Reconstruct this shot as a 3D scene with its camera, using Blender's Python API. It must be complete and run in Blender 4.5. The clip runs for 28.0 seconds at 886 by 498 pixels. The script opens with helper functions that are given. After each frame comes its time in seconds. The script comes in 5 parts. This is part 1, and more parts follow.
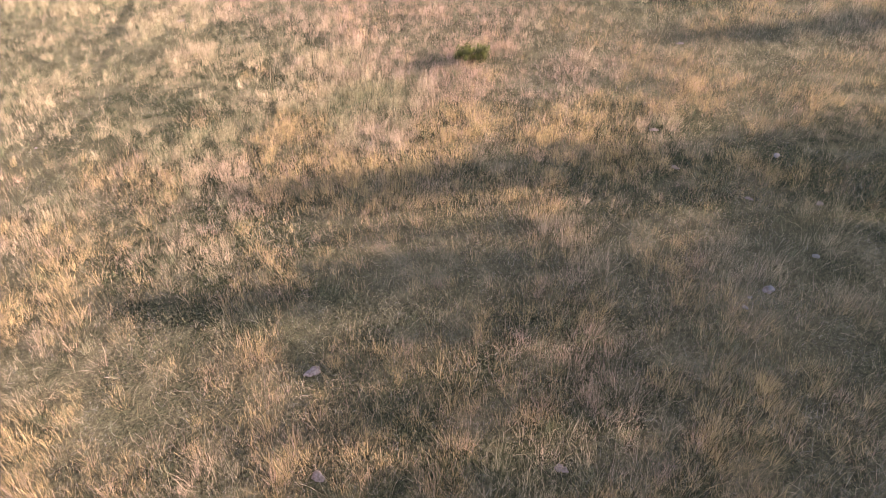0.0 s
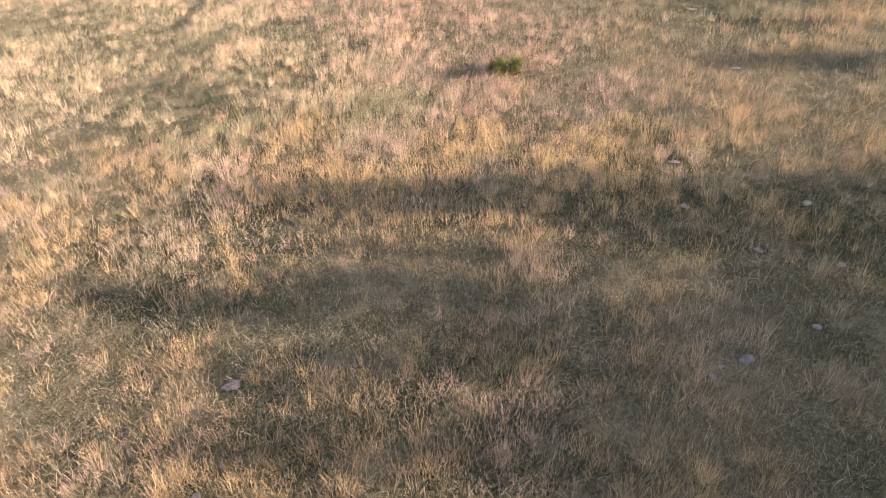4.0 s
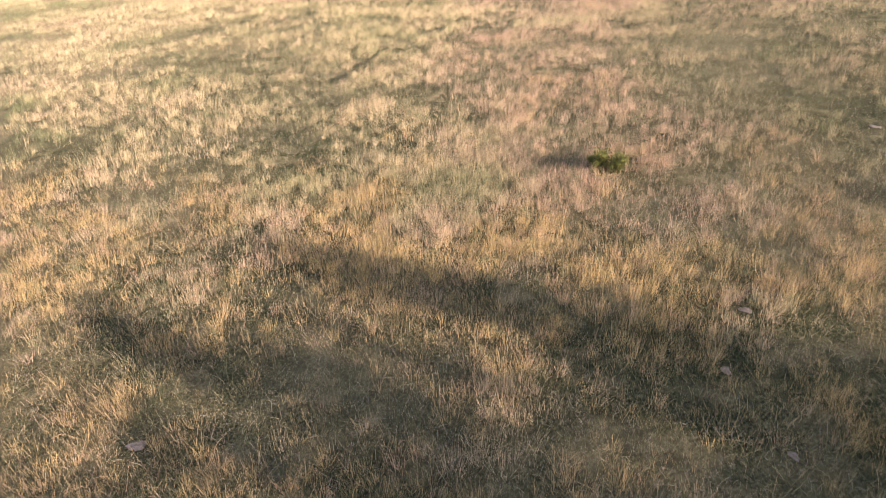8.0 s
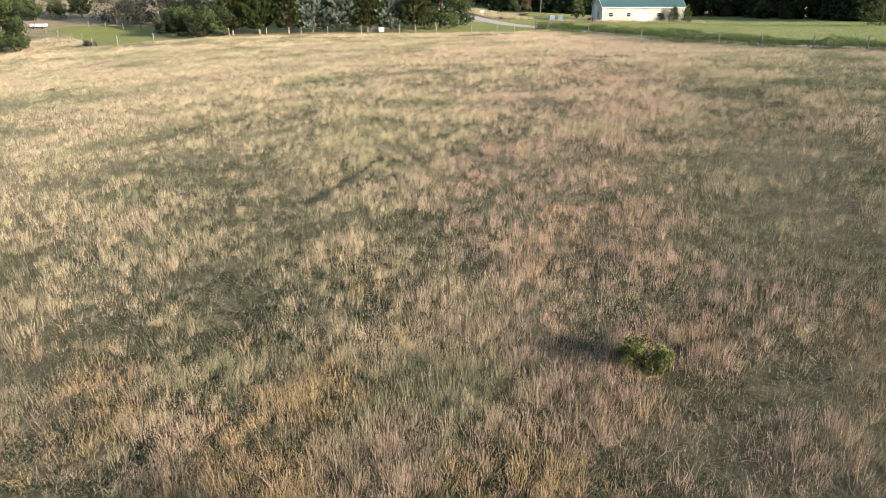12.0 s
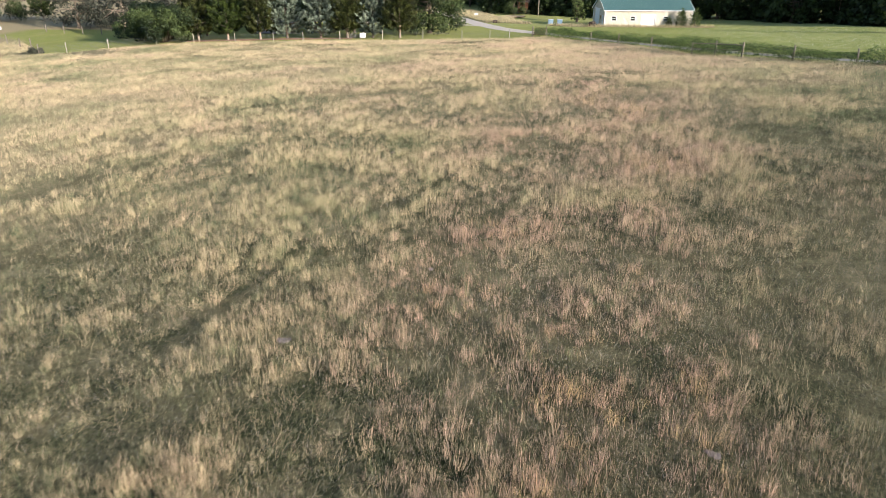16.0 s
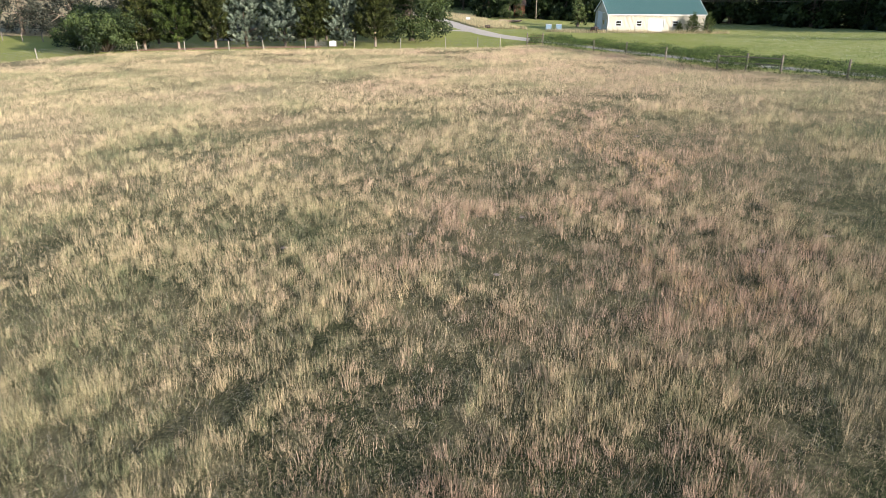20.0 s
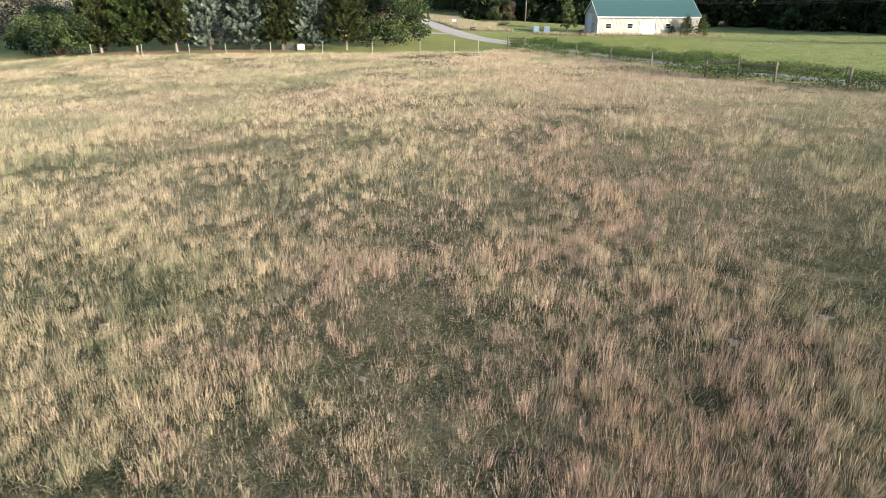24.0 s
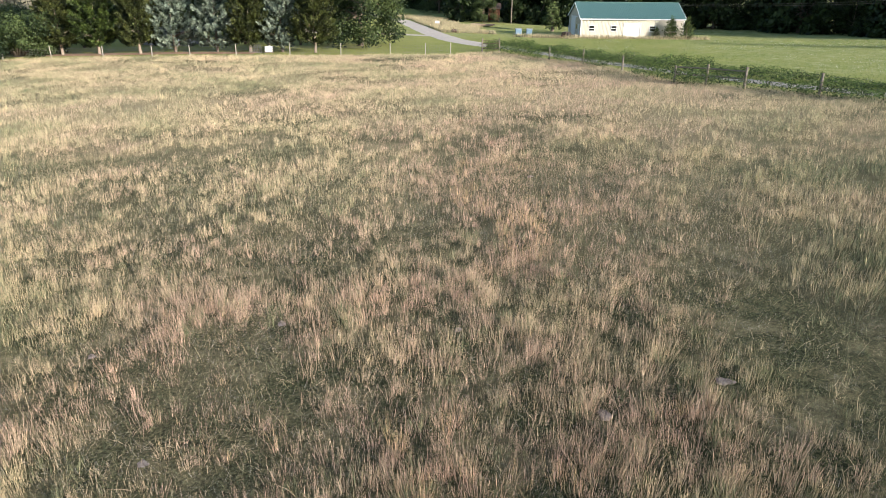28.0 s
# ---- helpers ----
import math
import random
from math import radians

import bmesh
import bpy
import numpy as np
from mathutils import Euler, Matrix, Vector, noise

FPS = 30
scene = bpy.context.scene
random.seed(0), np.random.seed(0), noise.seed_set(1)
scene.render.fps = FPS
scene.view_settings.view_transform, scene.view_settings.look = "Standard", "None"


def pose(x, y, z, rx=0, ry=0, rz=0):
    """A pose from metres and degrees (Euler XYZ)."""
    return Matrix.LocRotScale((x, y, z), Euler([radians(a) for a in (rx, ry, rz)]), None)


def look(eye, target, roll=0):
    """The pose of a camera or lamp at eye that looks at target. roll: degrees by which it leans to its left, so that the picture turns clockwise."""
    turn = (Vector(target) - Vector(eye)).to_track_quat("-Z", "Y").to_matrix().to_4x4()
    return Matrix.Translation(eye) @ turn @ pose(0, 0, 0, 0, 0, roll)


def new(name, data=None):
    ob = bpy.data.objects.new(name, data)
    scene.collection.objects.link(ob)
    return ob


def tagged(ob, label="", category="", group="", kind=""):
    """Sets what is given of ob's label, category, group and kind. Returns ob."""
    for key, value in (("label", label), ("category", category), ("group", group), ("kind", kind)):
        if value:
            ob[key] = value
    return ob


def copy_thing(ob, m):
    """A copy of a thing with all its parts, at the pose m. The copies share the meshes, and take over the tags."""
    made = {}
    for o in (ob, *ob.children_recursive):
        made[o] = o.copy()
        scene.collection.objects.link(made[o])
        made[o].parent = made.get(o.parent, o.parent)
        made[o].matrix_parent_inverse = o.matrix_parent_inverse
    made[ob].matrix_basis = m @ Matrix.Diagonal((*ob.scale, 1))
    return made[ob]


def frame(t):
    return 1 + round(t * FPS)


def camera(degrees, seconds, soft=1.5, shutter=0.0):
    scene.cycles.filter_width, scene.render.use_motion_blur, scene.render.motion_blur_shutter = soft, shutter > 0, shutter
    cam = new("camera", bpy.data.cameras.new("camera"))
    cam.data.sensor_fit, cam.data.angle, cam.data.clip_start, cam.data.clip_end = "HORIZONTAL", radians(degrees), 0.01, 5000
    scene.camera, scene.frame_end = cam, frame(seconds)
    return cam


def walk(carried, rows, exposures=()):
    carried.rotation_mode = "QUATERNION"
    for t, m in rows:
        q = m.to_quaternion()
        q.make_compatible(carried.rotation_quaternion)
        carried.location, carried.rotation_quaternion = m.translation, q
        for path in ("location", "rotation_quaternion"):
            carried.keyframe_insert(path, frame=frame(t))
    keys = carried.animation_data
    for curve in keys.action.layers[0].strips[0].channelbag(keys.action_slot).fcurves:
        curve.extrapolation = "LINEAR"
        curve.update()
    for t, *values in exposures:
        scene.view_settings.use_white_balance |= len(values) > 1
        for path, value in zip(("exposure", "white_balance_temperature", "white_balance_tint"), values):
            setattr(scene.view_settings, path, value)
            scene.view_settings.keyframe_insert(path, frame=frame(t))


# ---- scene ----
EXPOSURES = [(0, 2.36, 6900, 37), (6, 2.26, 7050, 34), (8, 1.9, 7100, 26), (11, 1.49, 6450, 17), (15, 1.41, 6150, 14), (28, 1.4, 5980, 12)]
cam = camera(66.81, 28.0, soft=0.8, shutter=0.4)
PATH = [
    (0, (-6.016, -38.729, 9.028), (-2.595, -31.384, 3.167), -0.60),
    (0.5, (-5.898, -38.716, 8.998), (-2.528, -31.343, 3.143), -0.57),
    (1, (-5.683, -38.706, 8.968), (-2.369, -31.311, 3.110), -0.57),
    (1.5, (-5.359, -38.708, 8.946), (-2.115, -31.289, 3.078), -0.68),
    (2, (-4.974, -38.735, 8.915), (-1.816, -31.276, 3.051), -0.74),
    (2.5, (-4.530, -38.753, 8.895), (-1.628, -31.193, 3.028), -0.72),
    (3, (-3.980, -38.790, 8.846), (-1.424, -31.095, 2.994), -0.83),
    (3.5, (-3.388, -38.823, 8.788), (-1.117, -31.025, 2.954), -0.88),
    (5.5, (-0.867, -38.731, 8.545), (0.323, -30.482, 3.019), -0.85),
    (6, (-0.215, -38.631, 8.455), (0.649, -30.290, 3.006), -0.70),
    (6.5, (0.432, -38.528, 8.413), (0.937, -30.095, 3.062), -0.59),
    (7, (1.037, -38.329, 8.383), (1.094, -29.806, 3.152), -0.44),
    (7.5, (1.555, -37.929, 8.392), (1.080, -29.339, 3.293), -0.39),
    (8, (1.932, -37.321, 8.386), (0.956, -28.683, 3.443), -0.35),
    (8.5, (2.189, -36.583, 8.394), (0.956, -27.879, 3.627), -0.35),
    (9, (2.331, -35.822, 8.396), (1.049, -27.007, 3.851), -0.25),
    (9.5, (2.424, -35.006, 8.397), (1.090, -26.069, 4.114), -0.19),
    (10, (2.434, -34.149, 8.411), (1.059, -25.098, 4.386), 0.03),
    (10.5, (2.430, -33.335, 8.397), (1.042, -24.237, 4.485), 0.08),
    (11, (2.389, -32.524, 8.391), (1.006, -23.425, 4.479), 0.15),
    (11.5, (2.350, -31.740, 8.388), (0.971, -22.641, 4.476), 0.17),
    (12, (2.322, -30.966, 8.388), (0.939, -21.867, 4.477), 0.12),
    (12.5, (2.252, -30.183, 8.386), (0.872, -21.084, 4.474), 0.15),
    (14.5, (1.739, -25.854, 8.394), (0.385, -16.753, 4.478), 0.26),
    (15, (1.798, -24.064, 8.391), (0.448, -14.963, 4.473), 0.30),
    (15.5, (1.964, -22.097, 8.381), (0.618, -12.997, 4.461), 0.34),
    (16, (2.172, -20.000, 8.354), (0.826, -10.897, 4.438), 0.33),
    (16.5, (2.336, -17.933, 8.346), (0.991, -8.831, 4.428), 0.36),
    (17, (2.471, -15.963, 8.289), (1.125, -6.860, 4.375), 0.34),
    (17.5, (2.605, -14.131, 8.172), (1.256, -5.026, 4.265), 0.37),
    (18, (2.638, -12.450, 8.117), (1.291, -3.344, 4.211), 0.43),
    (18.5, (2.605, -10.825, 8.084), (1.259, -1.717, 4.183), 0.38),
    (19, (2.585, -9.307, 8.025), (1.234, -0.197, 4.128), 0.32),
    (19.5, (2.610, -7.877, 7.915), (1.256, 1.236, 4.026), 0.35),
    (20, (2.652, -6.587, 7.819), (1.294, 2.527, 3.934), 0.32),
    (20.5, (2.720, -5.492, 7.771), (1.364, 3.622, 3.886), 0.37),
    (21, (2.878, -4.533, 7.703), (1.516, 4.582, 3.823), 0.31),
    (21.5, (3.090, -3.689, 7.641), (1.725, 5.428, 3.765), 0.33),
    (23.5, (4.371, -1.297, 7.478), (3.014, 7.828, 3.617), 0.42),
    (24, (4.792, -0.801, 7.489), (3.438, 8.324, 3.628), 0.41),
    (24.5, (5.259, -0.343, 7.484), (3.907, 8.783, 3.624), 0.40),
    (25, (5.688, 0.088, 7.445), (4.345, 9.217, 3.590), 0.47),
    (25.5, (6.053, 0.476, 7.424), (4.710, 9.608, 3.575), 0.40),
    (26, (6.388, 0.818, 7.422), (5.055, 9.950, 3.572), 0.49),
    (26.5, (6.703, 1.156, 7.407), (5.376, 10.290, 3.558), 0.60),
    (27, (7.003, 1.494, 7.398), (5.681, 10.628, 3.548), 0.63),
    (27.5, (7.276, 1.846, 7.389), (5.955, 10.983, 3.546), 0.59),
    (28, (7.491, 2.178, 7.374), (6.164, 11.315, 3.531), 0.62),
]
walk(cam, [(t, look(eye, target, roll)) for t, eye, target, roll in PATH], EXPOSURES)

# ---- world and light ----
SUN_FROM = Vector((0.894, -0.447, 0.0)).normalized()
SUN_UP = radians(16)
world = bpy.data.worlds.new("world")
scene.world = world
world.use_nodes = True
wn = world.node_tree.nodes
sky = wn.new("ShaderNodeTexSky")
sky.sky_type, sky.sun_disc = "NISHITA", False
sky.sun_elevation, sky.sun_rotation = SUN_UP, math.atan2(SUN_FROM.x, SUN_FROM.y)
sky.air_density, sky.dust_density, sky.ozone_density = 1.0, 1.5, 1.0
wn["Background"].inputs["Strength"].default_value = 0.10
world.node_tree.links.new(sky.outputs["Color"], wn["Background"].inputs["Color"])
sun = new("sun", bpy.data.lights.new("sun", "SUN"))
sun.data.energy, sun.data.angle, sun.data.color = 4.0, radians(0.6), (1.0, 0.88, 0.74)
sun.matrix_world = look((0, 0, 60), Vector((0, 0, 60)) - (SUN_FROM * math.cos(SUN_UP) + Vector((0, 0, math.sin(SUN_UP)))))


# ---- the lie of the land ----
def ground_z(x, y):
    u, v = np.clip(np.asarray(x, float), -75, 60) / 50, np.clip(np.asarray(y, float), -50, 145) / 50
    z = 0.1221 + 3.4454 * u - 0.1323 * v - 0.4022 * u * u - 1.9936 * u * v - 0.7607 * v * v
    return z + 0.129 * v**3 + 0.1684 * u * v * v + 0.3488 * u * u * v + 0.2383 * u**3


LEFT_FENCE = [(-120, 92), (-95, 86), (-78, 77), (-70.5, 69.5), (-64, 62.6), (-60.5, 63.4), (-57, 67.3), (-52.2, 71.2), (-47.3, 72.6), (-41.5, 73.4),
              (-36.3, 74.6), (-32.2, 75.5), (-27, 76.1), (-21.1, 77.2), (-15.4, 78), (-9.9, 78.8), (-6, 79.6), (-3.3, 80.7), (0, 85.2), (1.5, 85.5)]
RIGHT_FENCE = [(1.5, 85.5), (7.85, 75.2), (11.1, 71.8), (14.2, 64.5), (17.15, 55.6), (19.1, 54.2), (21.2, 52.0), (24.65, 48.0), (28.7, 44.4), (32.5, 41.4),
               (36.5, 38.3), (40.5, 35), (60, 20), (120, -20)]
EDGE = np.array(LEFT_FENCE + RIGHT_FENCE[1:], float)
TRACK = [(-1.5, 97), (3.6, 90), (7.6, 83), (10.8, 77.0), (14.6, 70.5), (18.4, 63.5), (22.2, 57.2), (25.6, 52.2), (29.4, 47.6), (34, 43), (42, 36.5), (62, 22)]
DRIVE = [(2.5, 92.5), (-2.5, 99), (-6.8, 107), (-10.6, 117), (-14.5, 128), (-18.5, 140), (-24, 153), (-34, 166), (-52, 178)]


def pasture_edge(x):
    return np.interp(x, EDGE[:, 0], EDGE[:, 1])


def in_pasture(x, y):
    return y < pasture_edge(x)


def along(line, x, y):
    """Distance from points to a polyline of the plan."""
    best = np.full(np.shape(x), 1e9)
    for (ax, ay), (bx, by) in zip(line, line[1:]):
        dx, dy = bx - ax, by - ay
        s = np.clip(((x - ax) * dx + (y - ay) * dy) / (dx * dx + dy * dy), 0, 1)
        best = np.minimum(best, np.hypot(x - ax - s * dx, y - ay - s * dy))
    return best


# ---- materials ----
class Mat:
    def __init__(self, name, rough=0.8, metal=0.0, spec=0.3):
        self.m = bpy.data.materials.new(name)
        self.m.use_nodes = True
        self.t = self.m.node_tree
        self.b = self.t.nodes["Principled BSDF"]
        self.b.inputs["Roughness"].default_value = rough
        self.b.inputs["Metallic"].default_value = metal
        self.b.inputs["Specular IOR Level"].default_value = spec

    def node(self, kind, **values):
        n = self.t.nodes.new(kind)
        for k, v in values.items():
            n.inputs[k].default_value = v
        return n

    def link(self, a, b):
        self.t.links.new(a, b)

    def coords(self, stretch=(1, 1, 1)):
        tc = self.node("ShaderNodeTexCoord")
        mp = self.node("ShaderNodeMapping", Scale=stretch)
        self.link(tc.outputs["Object"], mp.inputs["Vector"])
        return mp.outputs["Vector"]

    def noise(self, scale, detail=4, rough=0.6, vec=None):
        n = self.node("ShaderNodeTexNoise", Scale=scale, Detail=detail, Roughness=rough)
        self.link(vec or self.coords(), n.inputs["Vector"])
        return n.outputs["Fac"]

    def ramp(self, fac, stops):
        r = self.node("ShaderNodeValToRGB")
        e = r.color_ramp.elements
        while len(e) < len(stops):
            e.new(0.5)
        for el, (p, c) in zip(e, stops):
            el.position, el.color = p, (*c, 1)
        self.link(fac, r.inputs["Fac"])
        return r.outputs["Color"]

    def mix(self, fac, a, b, mode="MIX"):
        n = self.t.nodes.new("ShaderNodeMix")
        n.data_type, n.blend_type = "RGBA", mode
        for sock, v in ((n.inputs[0], fac), (n.inputs[6], a), (n.inputs[7], b)):
            if hasattr(v, "is_output"):
                self.link(v, sock)
            elif isinstance(v, tuple):
                sock.default_value = (*v, 1)
            else:
                sock.default_value = v
        return n.outputs[2]

    def attr(self, name):
        n = self.node("ShaderNodeAttribute")
        n.attribute_name = name
        return n.outputs["Fac"]

    def random(self):
        return self.node("ShaderNodeObjectInfo").outputs["Random"]

    def color(self, c):
        if hasattr(c, "is_output"):
            self.link(c, self.b.inputs["Base Color"])
        else:
            self.b.inputs["Base Color"].default_value = (*c, 1)
        return self

    def bump(self, fac, strength=0.4, dist=0.02):
        n = self.node("ShaderNodeBump", Strength=strength, Distance=dist)
        self.link(fac, n.inputs["Height"])
        self.link(n.outputs["Normal"], self.b.inputs["Normal"])
        return self

    def leafy(self, color, amount=0.3):
        """Lets some light through thin leaves and blades."""
        tr = self.node("ShaderNodeBsdfTranslucent")
        mx = self.node("ShaderNodeMixShader", Fac=amount)
        self.link(color, tr.inputs["Color"])
        self.link(color, self.b.inputs["Base Color"])
        self.link(self.b.outputs["BSDF"], mx.inputs[1])
        self.link(tr.outputs["BSDF"], mx.inputs[2])
        self.link(mx.outputs["Shader"], self.t.nodes["Material Output"].inputs["Surface"])
        return self


def two_tone(name, a, b, scale, rough=0.8, metal=0.0, spec=0.3, bump=0.3, dist=0.01, stretch=(1, 1, 1), fine=None):
    m = Mat(name, rough, metal, spec)
    v = m.coords(stretch)
    big, small = m.noise(scale, 5, 0.65, v), m.noise(scale * 7, 4, 0.7, v)
    c = m.mix(m.ramp(big, [(0.32, (0, 0, 0)), (0.68, (1, 1, 1))]), a, b)
    c = m.mix(0.35, c, m.ramp(small, [(0.3, (0.45, 0.45, 0.45)), (0.7, (1, 1, 1))]), "MULTIPLY")
    m.color(c).bump(small, bump, dist)
    return m.m


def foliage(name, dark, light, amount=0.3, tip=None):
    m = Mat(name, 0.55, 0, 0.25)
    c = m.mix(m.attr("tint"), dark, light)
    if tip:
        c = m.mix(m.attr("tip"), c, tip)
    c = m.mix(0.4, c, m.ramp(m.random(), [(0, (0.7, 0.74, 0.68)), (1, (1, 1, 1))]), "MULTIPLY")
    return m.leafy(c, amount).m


def grass_material():
    m = Mat("dry_grass", 0.65, 0, 0.25)
    c = m.ramp(m.attr("kind"), [(0.0, (0.08, 0.108, 0.05)), (0.14, (0.22, 0.24, 0.13)), (0.28, (0.525, 0.45, 0.275)), (0.45, (0.56, 0.46, 0.295)),
                                (0.62, (0.55, 0.41, 0.30)), (0.78, (0.52, 0.36, 0.275)), (0.9, (0.575, 0.44, 0.225)), (1.0, (0.575, 0.435, 0.21))])
    c = m.mix(0.85, c, m.ramp(m.attr("tint"), [(0.0, (0.17, 0.165, 0.15)), (0.55, (0.9, 0.9, 0.9)), (1.0, (1.25, 1.22, 1.16))]), "MULTIPLY")
    return m.leafy(c, 0.14).m


def ground_material():
    m = Mat("pasture_ground", 0.95, 0, 0.1)
    v = m.coords()
    big, mid, fine, grain = m.noise(0.12, 5, 0.6, v), m.noise(0.9, 6, 0.65, v), m.noise(16, 7, 0.8, v), m.noise(60, 3, 0.7, v)
    short = m.ramp(fine, [(0.38, (0.009, 0.012, 0.006)), (0.52, (0.05, 0.063, 0.027)), (0.64, (0.18, 0.17, 0.082))])
    straw = m.ramp(fine, [(0.25, (0.15, 0.13, 0.07)), (0.5, (0.34, 0.285, 0.165)), (0.75, (0.50, 0.405, 0.24))])
    past = m.mix(m.ramp(mid, [(0.48, (0, 0, 0)), (0.72, (0.6, 0.6, 0.6))]), short, straw)
    past = m.mix(m.ramp(big, [(0.42, (0, 0, 0)), (0.7, (0.4, 0.4, 0.4))]), past, straw)
    past = m.mix(m.attr("thatch"), past, straw)
    bare = m.ramp(m.noise(2.3, 4, 0.6, v), [(0.70, (0, 0, 0)), (0.76, (1, 1, 1))])
    past = m.mix(m.mix(0.5, bare, (0, 0, 0)), past, (0.20, 0.16, 0.13))
    lawn = m.ramp(fine, [(0.25, (0.12, 0.16, 0.034)), (0.5, (0.225, 0.258, 0.066)), (0.75, (0.32, 0.335, 0.105))])
    lawn = m.mix(m.ramp(big, [(0.35, (0, 0, 0)), (0.7, (0.6, 0.6, 0.6))]), lawn, (0.33, 0.33, 0.10))
    lawn = m.mix(m.ramp(mid, [(0.5, (0, 0, 0)), (0.72, (0.55, 0.55, 0.55))]), lawn, (0.34, 0.30, 0.15))
    seed = m.ramp(m.noise(0.9, 8, 0.85, v), [(0.46, (0, 0, 0)), (0.64, (0.8, 0.8, 0.8))])
    lawn = m.mix(m.mix(1.0, seed, m.attr("seedy"), "MULTIPLY"), lawn, (0.44, 0.46, 0.24))
    c = m.mix(m.attr("lawn"), past, lawn)
    c = m.mix(0.5, c, m.ramp(grain, [(0.3, (0.45, 0.45, 0.45)), (0.65, (1, 1, 1))]), "MULTIPLY")
    m.color(c).bump(fine, 0.9, 0.08)
    return m.m


def metal_sheet(name, c, dirt):
    m = Mat(name, 0.45, 0.0, 0.45)
    v = m.coords((0.6, 0.6, 0.15))
    n = m.noise(1.6, 5, 0.65, v)
    m.color(m.mix(m.ramp(n, [(0.45, (0, 0, 0)), (0.8, (0.6, 0.6, 0.6))]), c, dirt)).bump(m.noise(8, 3), 0.05, 0.01)
    return m.m


def litter_material():
    m = Mat("grey_straw", 0.75, 0, 0.2)
    c = m.ramp(m.attr("tint"), [(0.0, (0.08, 0.078, 0.06)), (0.5, (0.34, 0.315, 0.255)), (1.0, (0.62, 0.56, 0.46))])
    return m.leafy(c, 0.1).m


GROUND, GRASS, LITTER = ground_material(), grass_material(), litter_material()


def field_material():
    m = Mat("field_grass", 0.6, 0, 0.25)
    c = m.ramp(m.attr("kind"), [(0.0, (0.10, 0.16, 0.035)), (0.18, (0.24, 0.28, 0.08)), (0.4, (0.62, 0.61, 0.47))])
    c = m.mix(0.6, c, m.ramp(m.attr("tint"), [(0.0, (0.4, 0.4, 0.4)), (1.0, (1.1, 1.1, 1.1))]), "MULTIPLY")
    return m.leafy(c, 0.25).m


FIELD_GRASS = field_material()
BARK = two_tone("bark", (0.09, 0.07, 0.05), (0.16, 0.125, 0.095), 5, 0.95, bump=0.8, dist=0.03, stretch=(1, 1, 0.2))
PALE_BARK = two_tone("pale_bark", (0.20, 0.16, 0.12), (0.30, 0.245, 0.19), 5, 0.95, bump=0.8, dist=0.03, stretch=(1, 1, 0.2))
POST_WOOD = two_tone("weathered_wood", (0.13, 0.11, 0.09), (0.23, 0.20, 0.165), 9, 0.9, bump=0.5, dist=0.01, stretch=(1, 1, 0.15))
POST_PALE = two_tone("pale_post_wood", (0.27, 0.25, 0.21), (0.36, 0.335, 0.29), 9, 0.85, bump=0.4, dist=0.01, stretch=(1, 1, 0.15))
GRAVEL = two_tone("gravel", (0.43, 0.385, 0.33), (0.55, 0.495, 0.42), 1.2, 0.95, bump=0.8, dist=0.03)
TRACK_GRAVEL = two_tone("track_gravel", (0.27, 0.25, 0.215), (0.37, 0.34, 0.295), 1.2, 0.95, bump=0.8, dist=0.03)
DIRT = two_tone("dirt", (0.26, 0.16, 0.09), (0.36, 0.235, 0.14), 1.0, 0.95, bump=0.6, dist=0.03)
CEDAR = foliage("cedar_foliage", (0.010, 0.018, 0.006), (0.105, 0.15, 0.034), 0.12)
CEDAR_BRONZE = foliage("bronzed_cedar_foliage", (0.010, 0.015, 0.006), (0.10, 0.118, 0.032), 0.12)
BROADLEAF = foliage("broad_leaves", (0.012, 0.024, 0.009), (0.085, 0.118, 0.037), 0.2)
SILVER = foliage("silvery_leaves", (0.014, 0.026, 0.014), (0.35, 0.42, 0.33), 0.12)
WOODS = foliage("woodland_leaves", (0.012, 0.024, 0.009), (0.05, 0.075, 0.022), 0.25)
GREY_TWIG = foliage("grey_thicket_leaves", (0.028, 0.034, 0.024), (0.10, 0.105, 0.078), 0.25)
YOUNG_LEAF = foliage("young_leaves", (0.03, 0.05, 0.016), (0.16, 0.20, 0.065), 0.25)
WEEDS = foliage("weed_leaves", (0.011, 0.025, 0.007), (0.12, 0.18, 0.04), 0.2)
YELLOW_WEED = foliage("yellowing_weed_leaves", (0.04, 0.05, 0.014), (0.17, 0.18, 0.048), 0.25)
SIDING = metal_sheet("cream_siding", (0.50, 0.47, 0.39), (0.44, 0.41, 0.34))
ROOF_GREEN = metal_sheet("green_roofing", (0.065, 0.135, 0.125), (0.09, 0.16, 0.148))
WHITE = two_tone("white_paint", (0.62, 0.63, 0.63), (0.70, 0.71, 0.71), 2, 0.5, bump=0.05)
DARK_STEEL = two_tone("dark_steel", (0.05, 0.045, 0.04), (0.12, 0.08, 0.06), 4, 0.6, 0.4)
GALV = two_tone("galvanised_steel", (0.16, 0.16, 0.15), (0.24, 0.23, 0.21), 6, 0.6, 0.3, bump=0.1)
BLUE_PAINT = two_tone("pale_blue_paint", (0.14, 0.23, 0.32), (0.20, 0.29, 0.37), 3, 0.55, bump=0.1)
BLUE_GREY = two_tone("blue_grey_boards", (0.34, 0.37, 0.42), (0.44, 0.47, 0.52), 3, 0.75, bump=0.2)
RED_WOOD = two_tone("red_brown_boards", (0.15, 0.06, 0.035), (0.24, 0.10, 0.06), 4, 0.85, bump=0.4, stretch=(1, 1, 0.2))
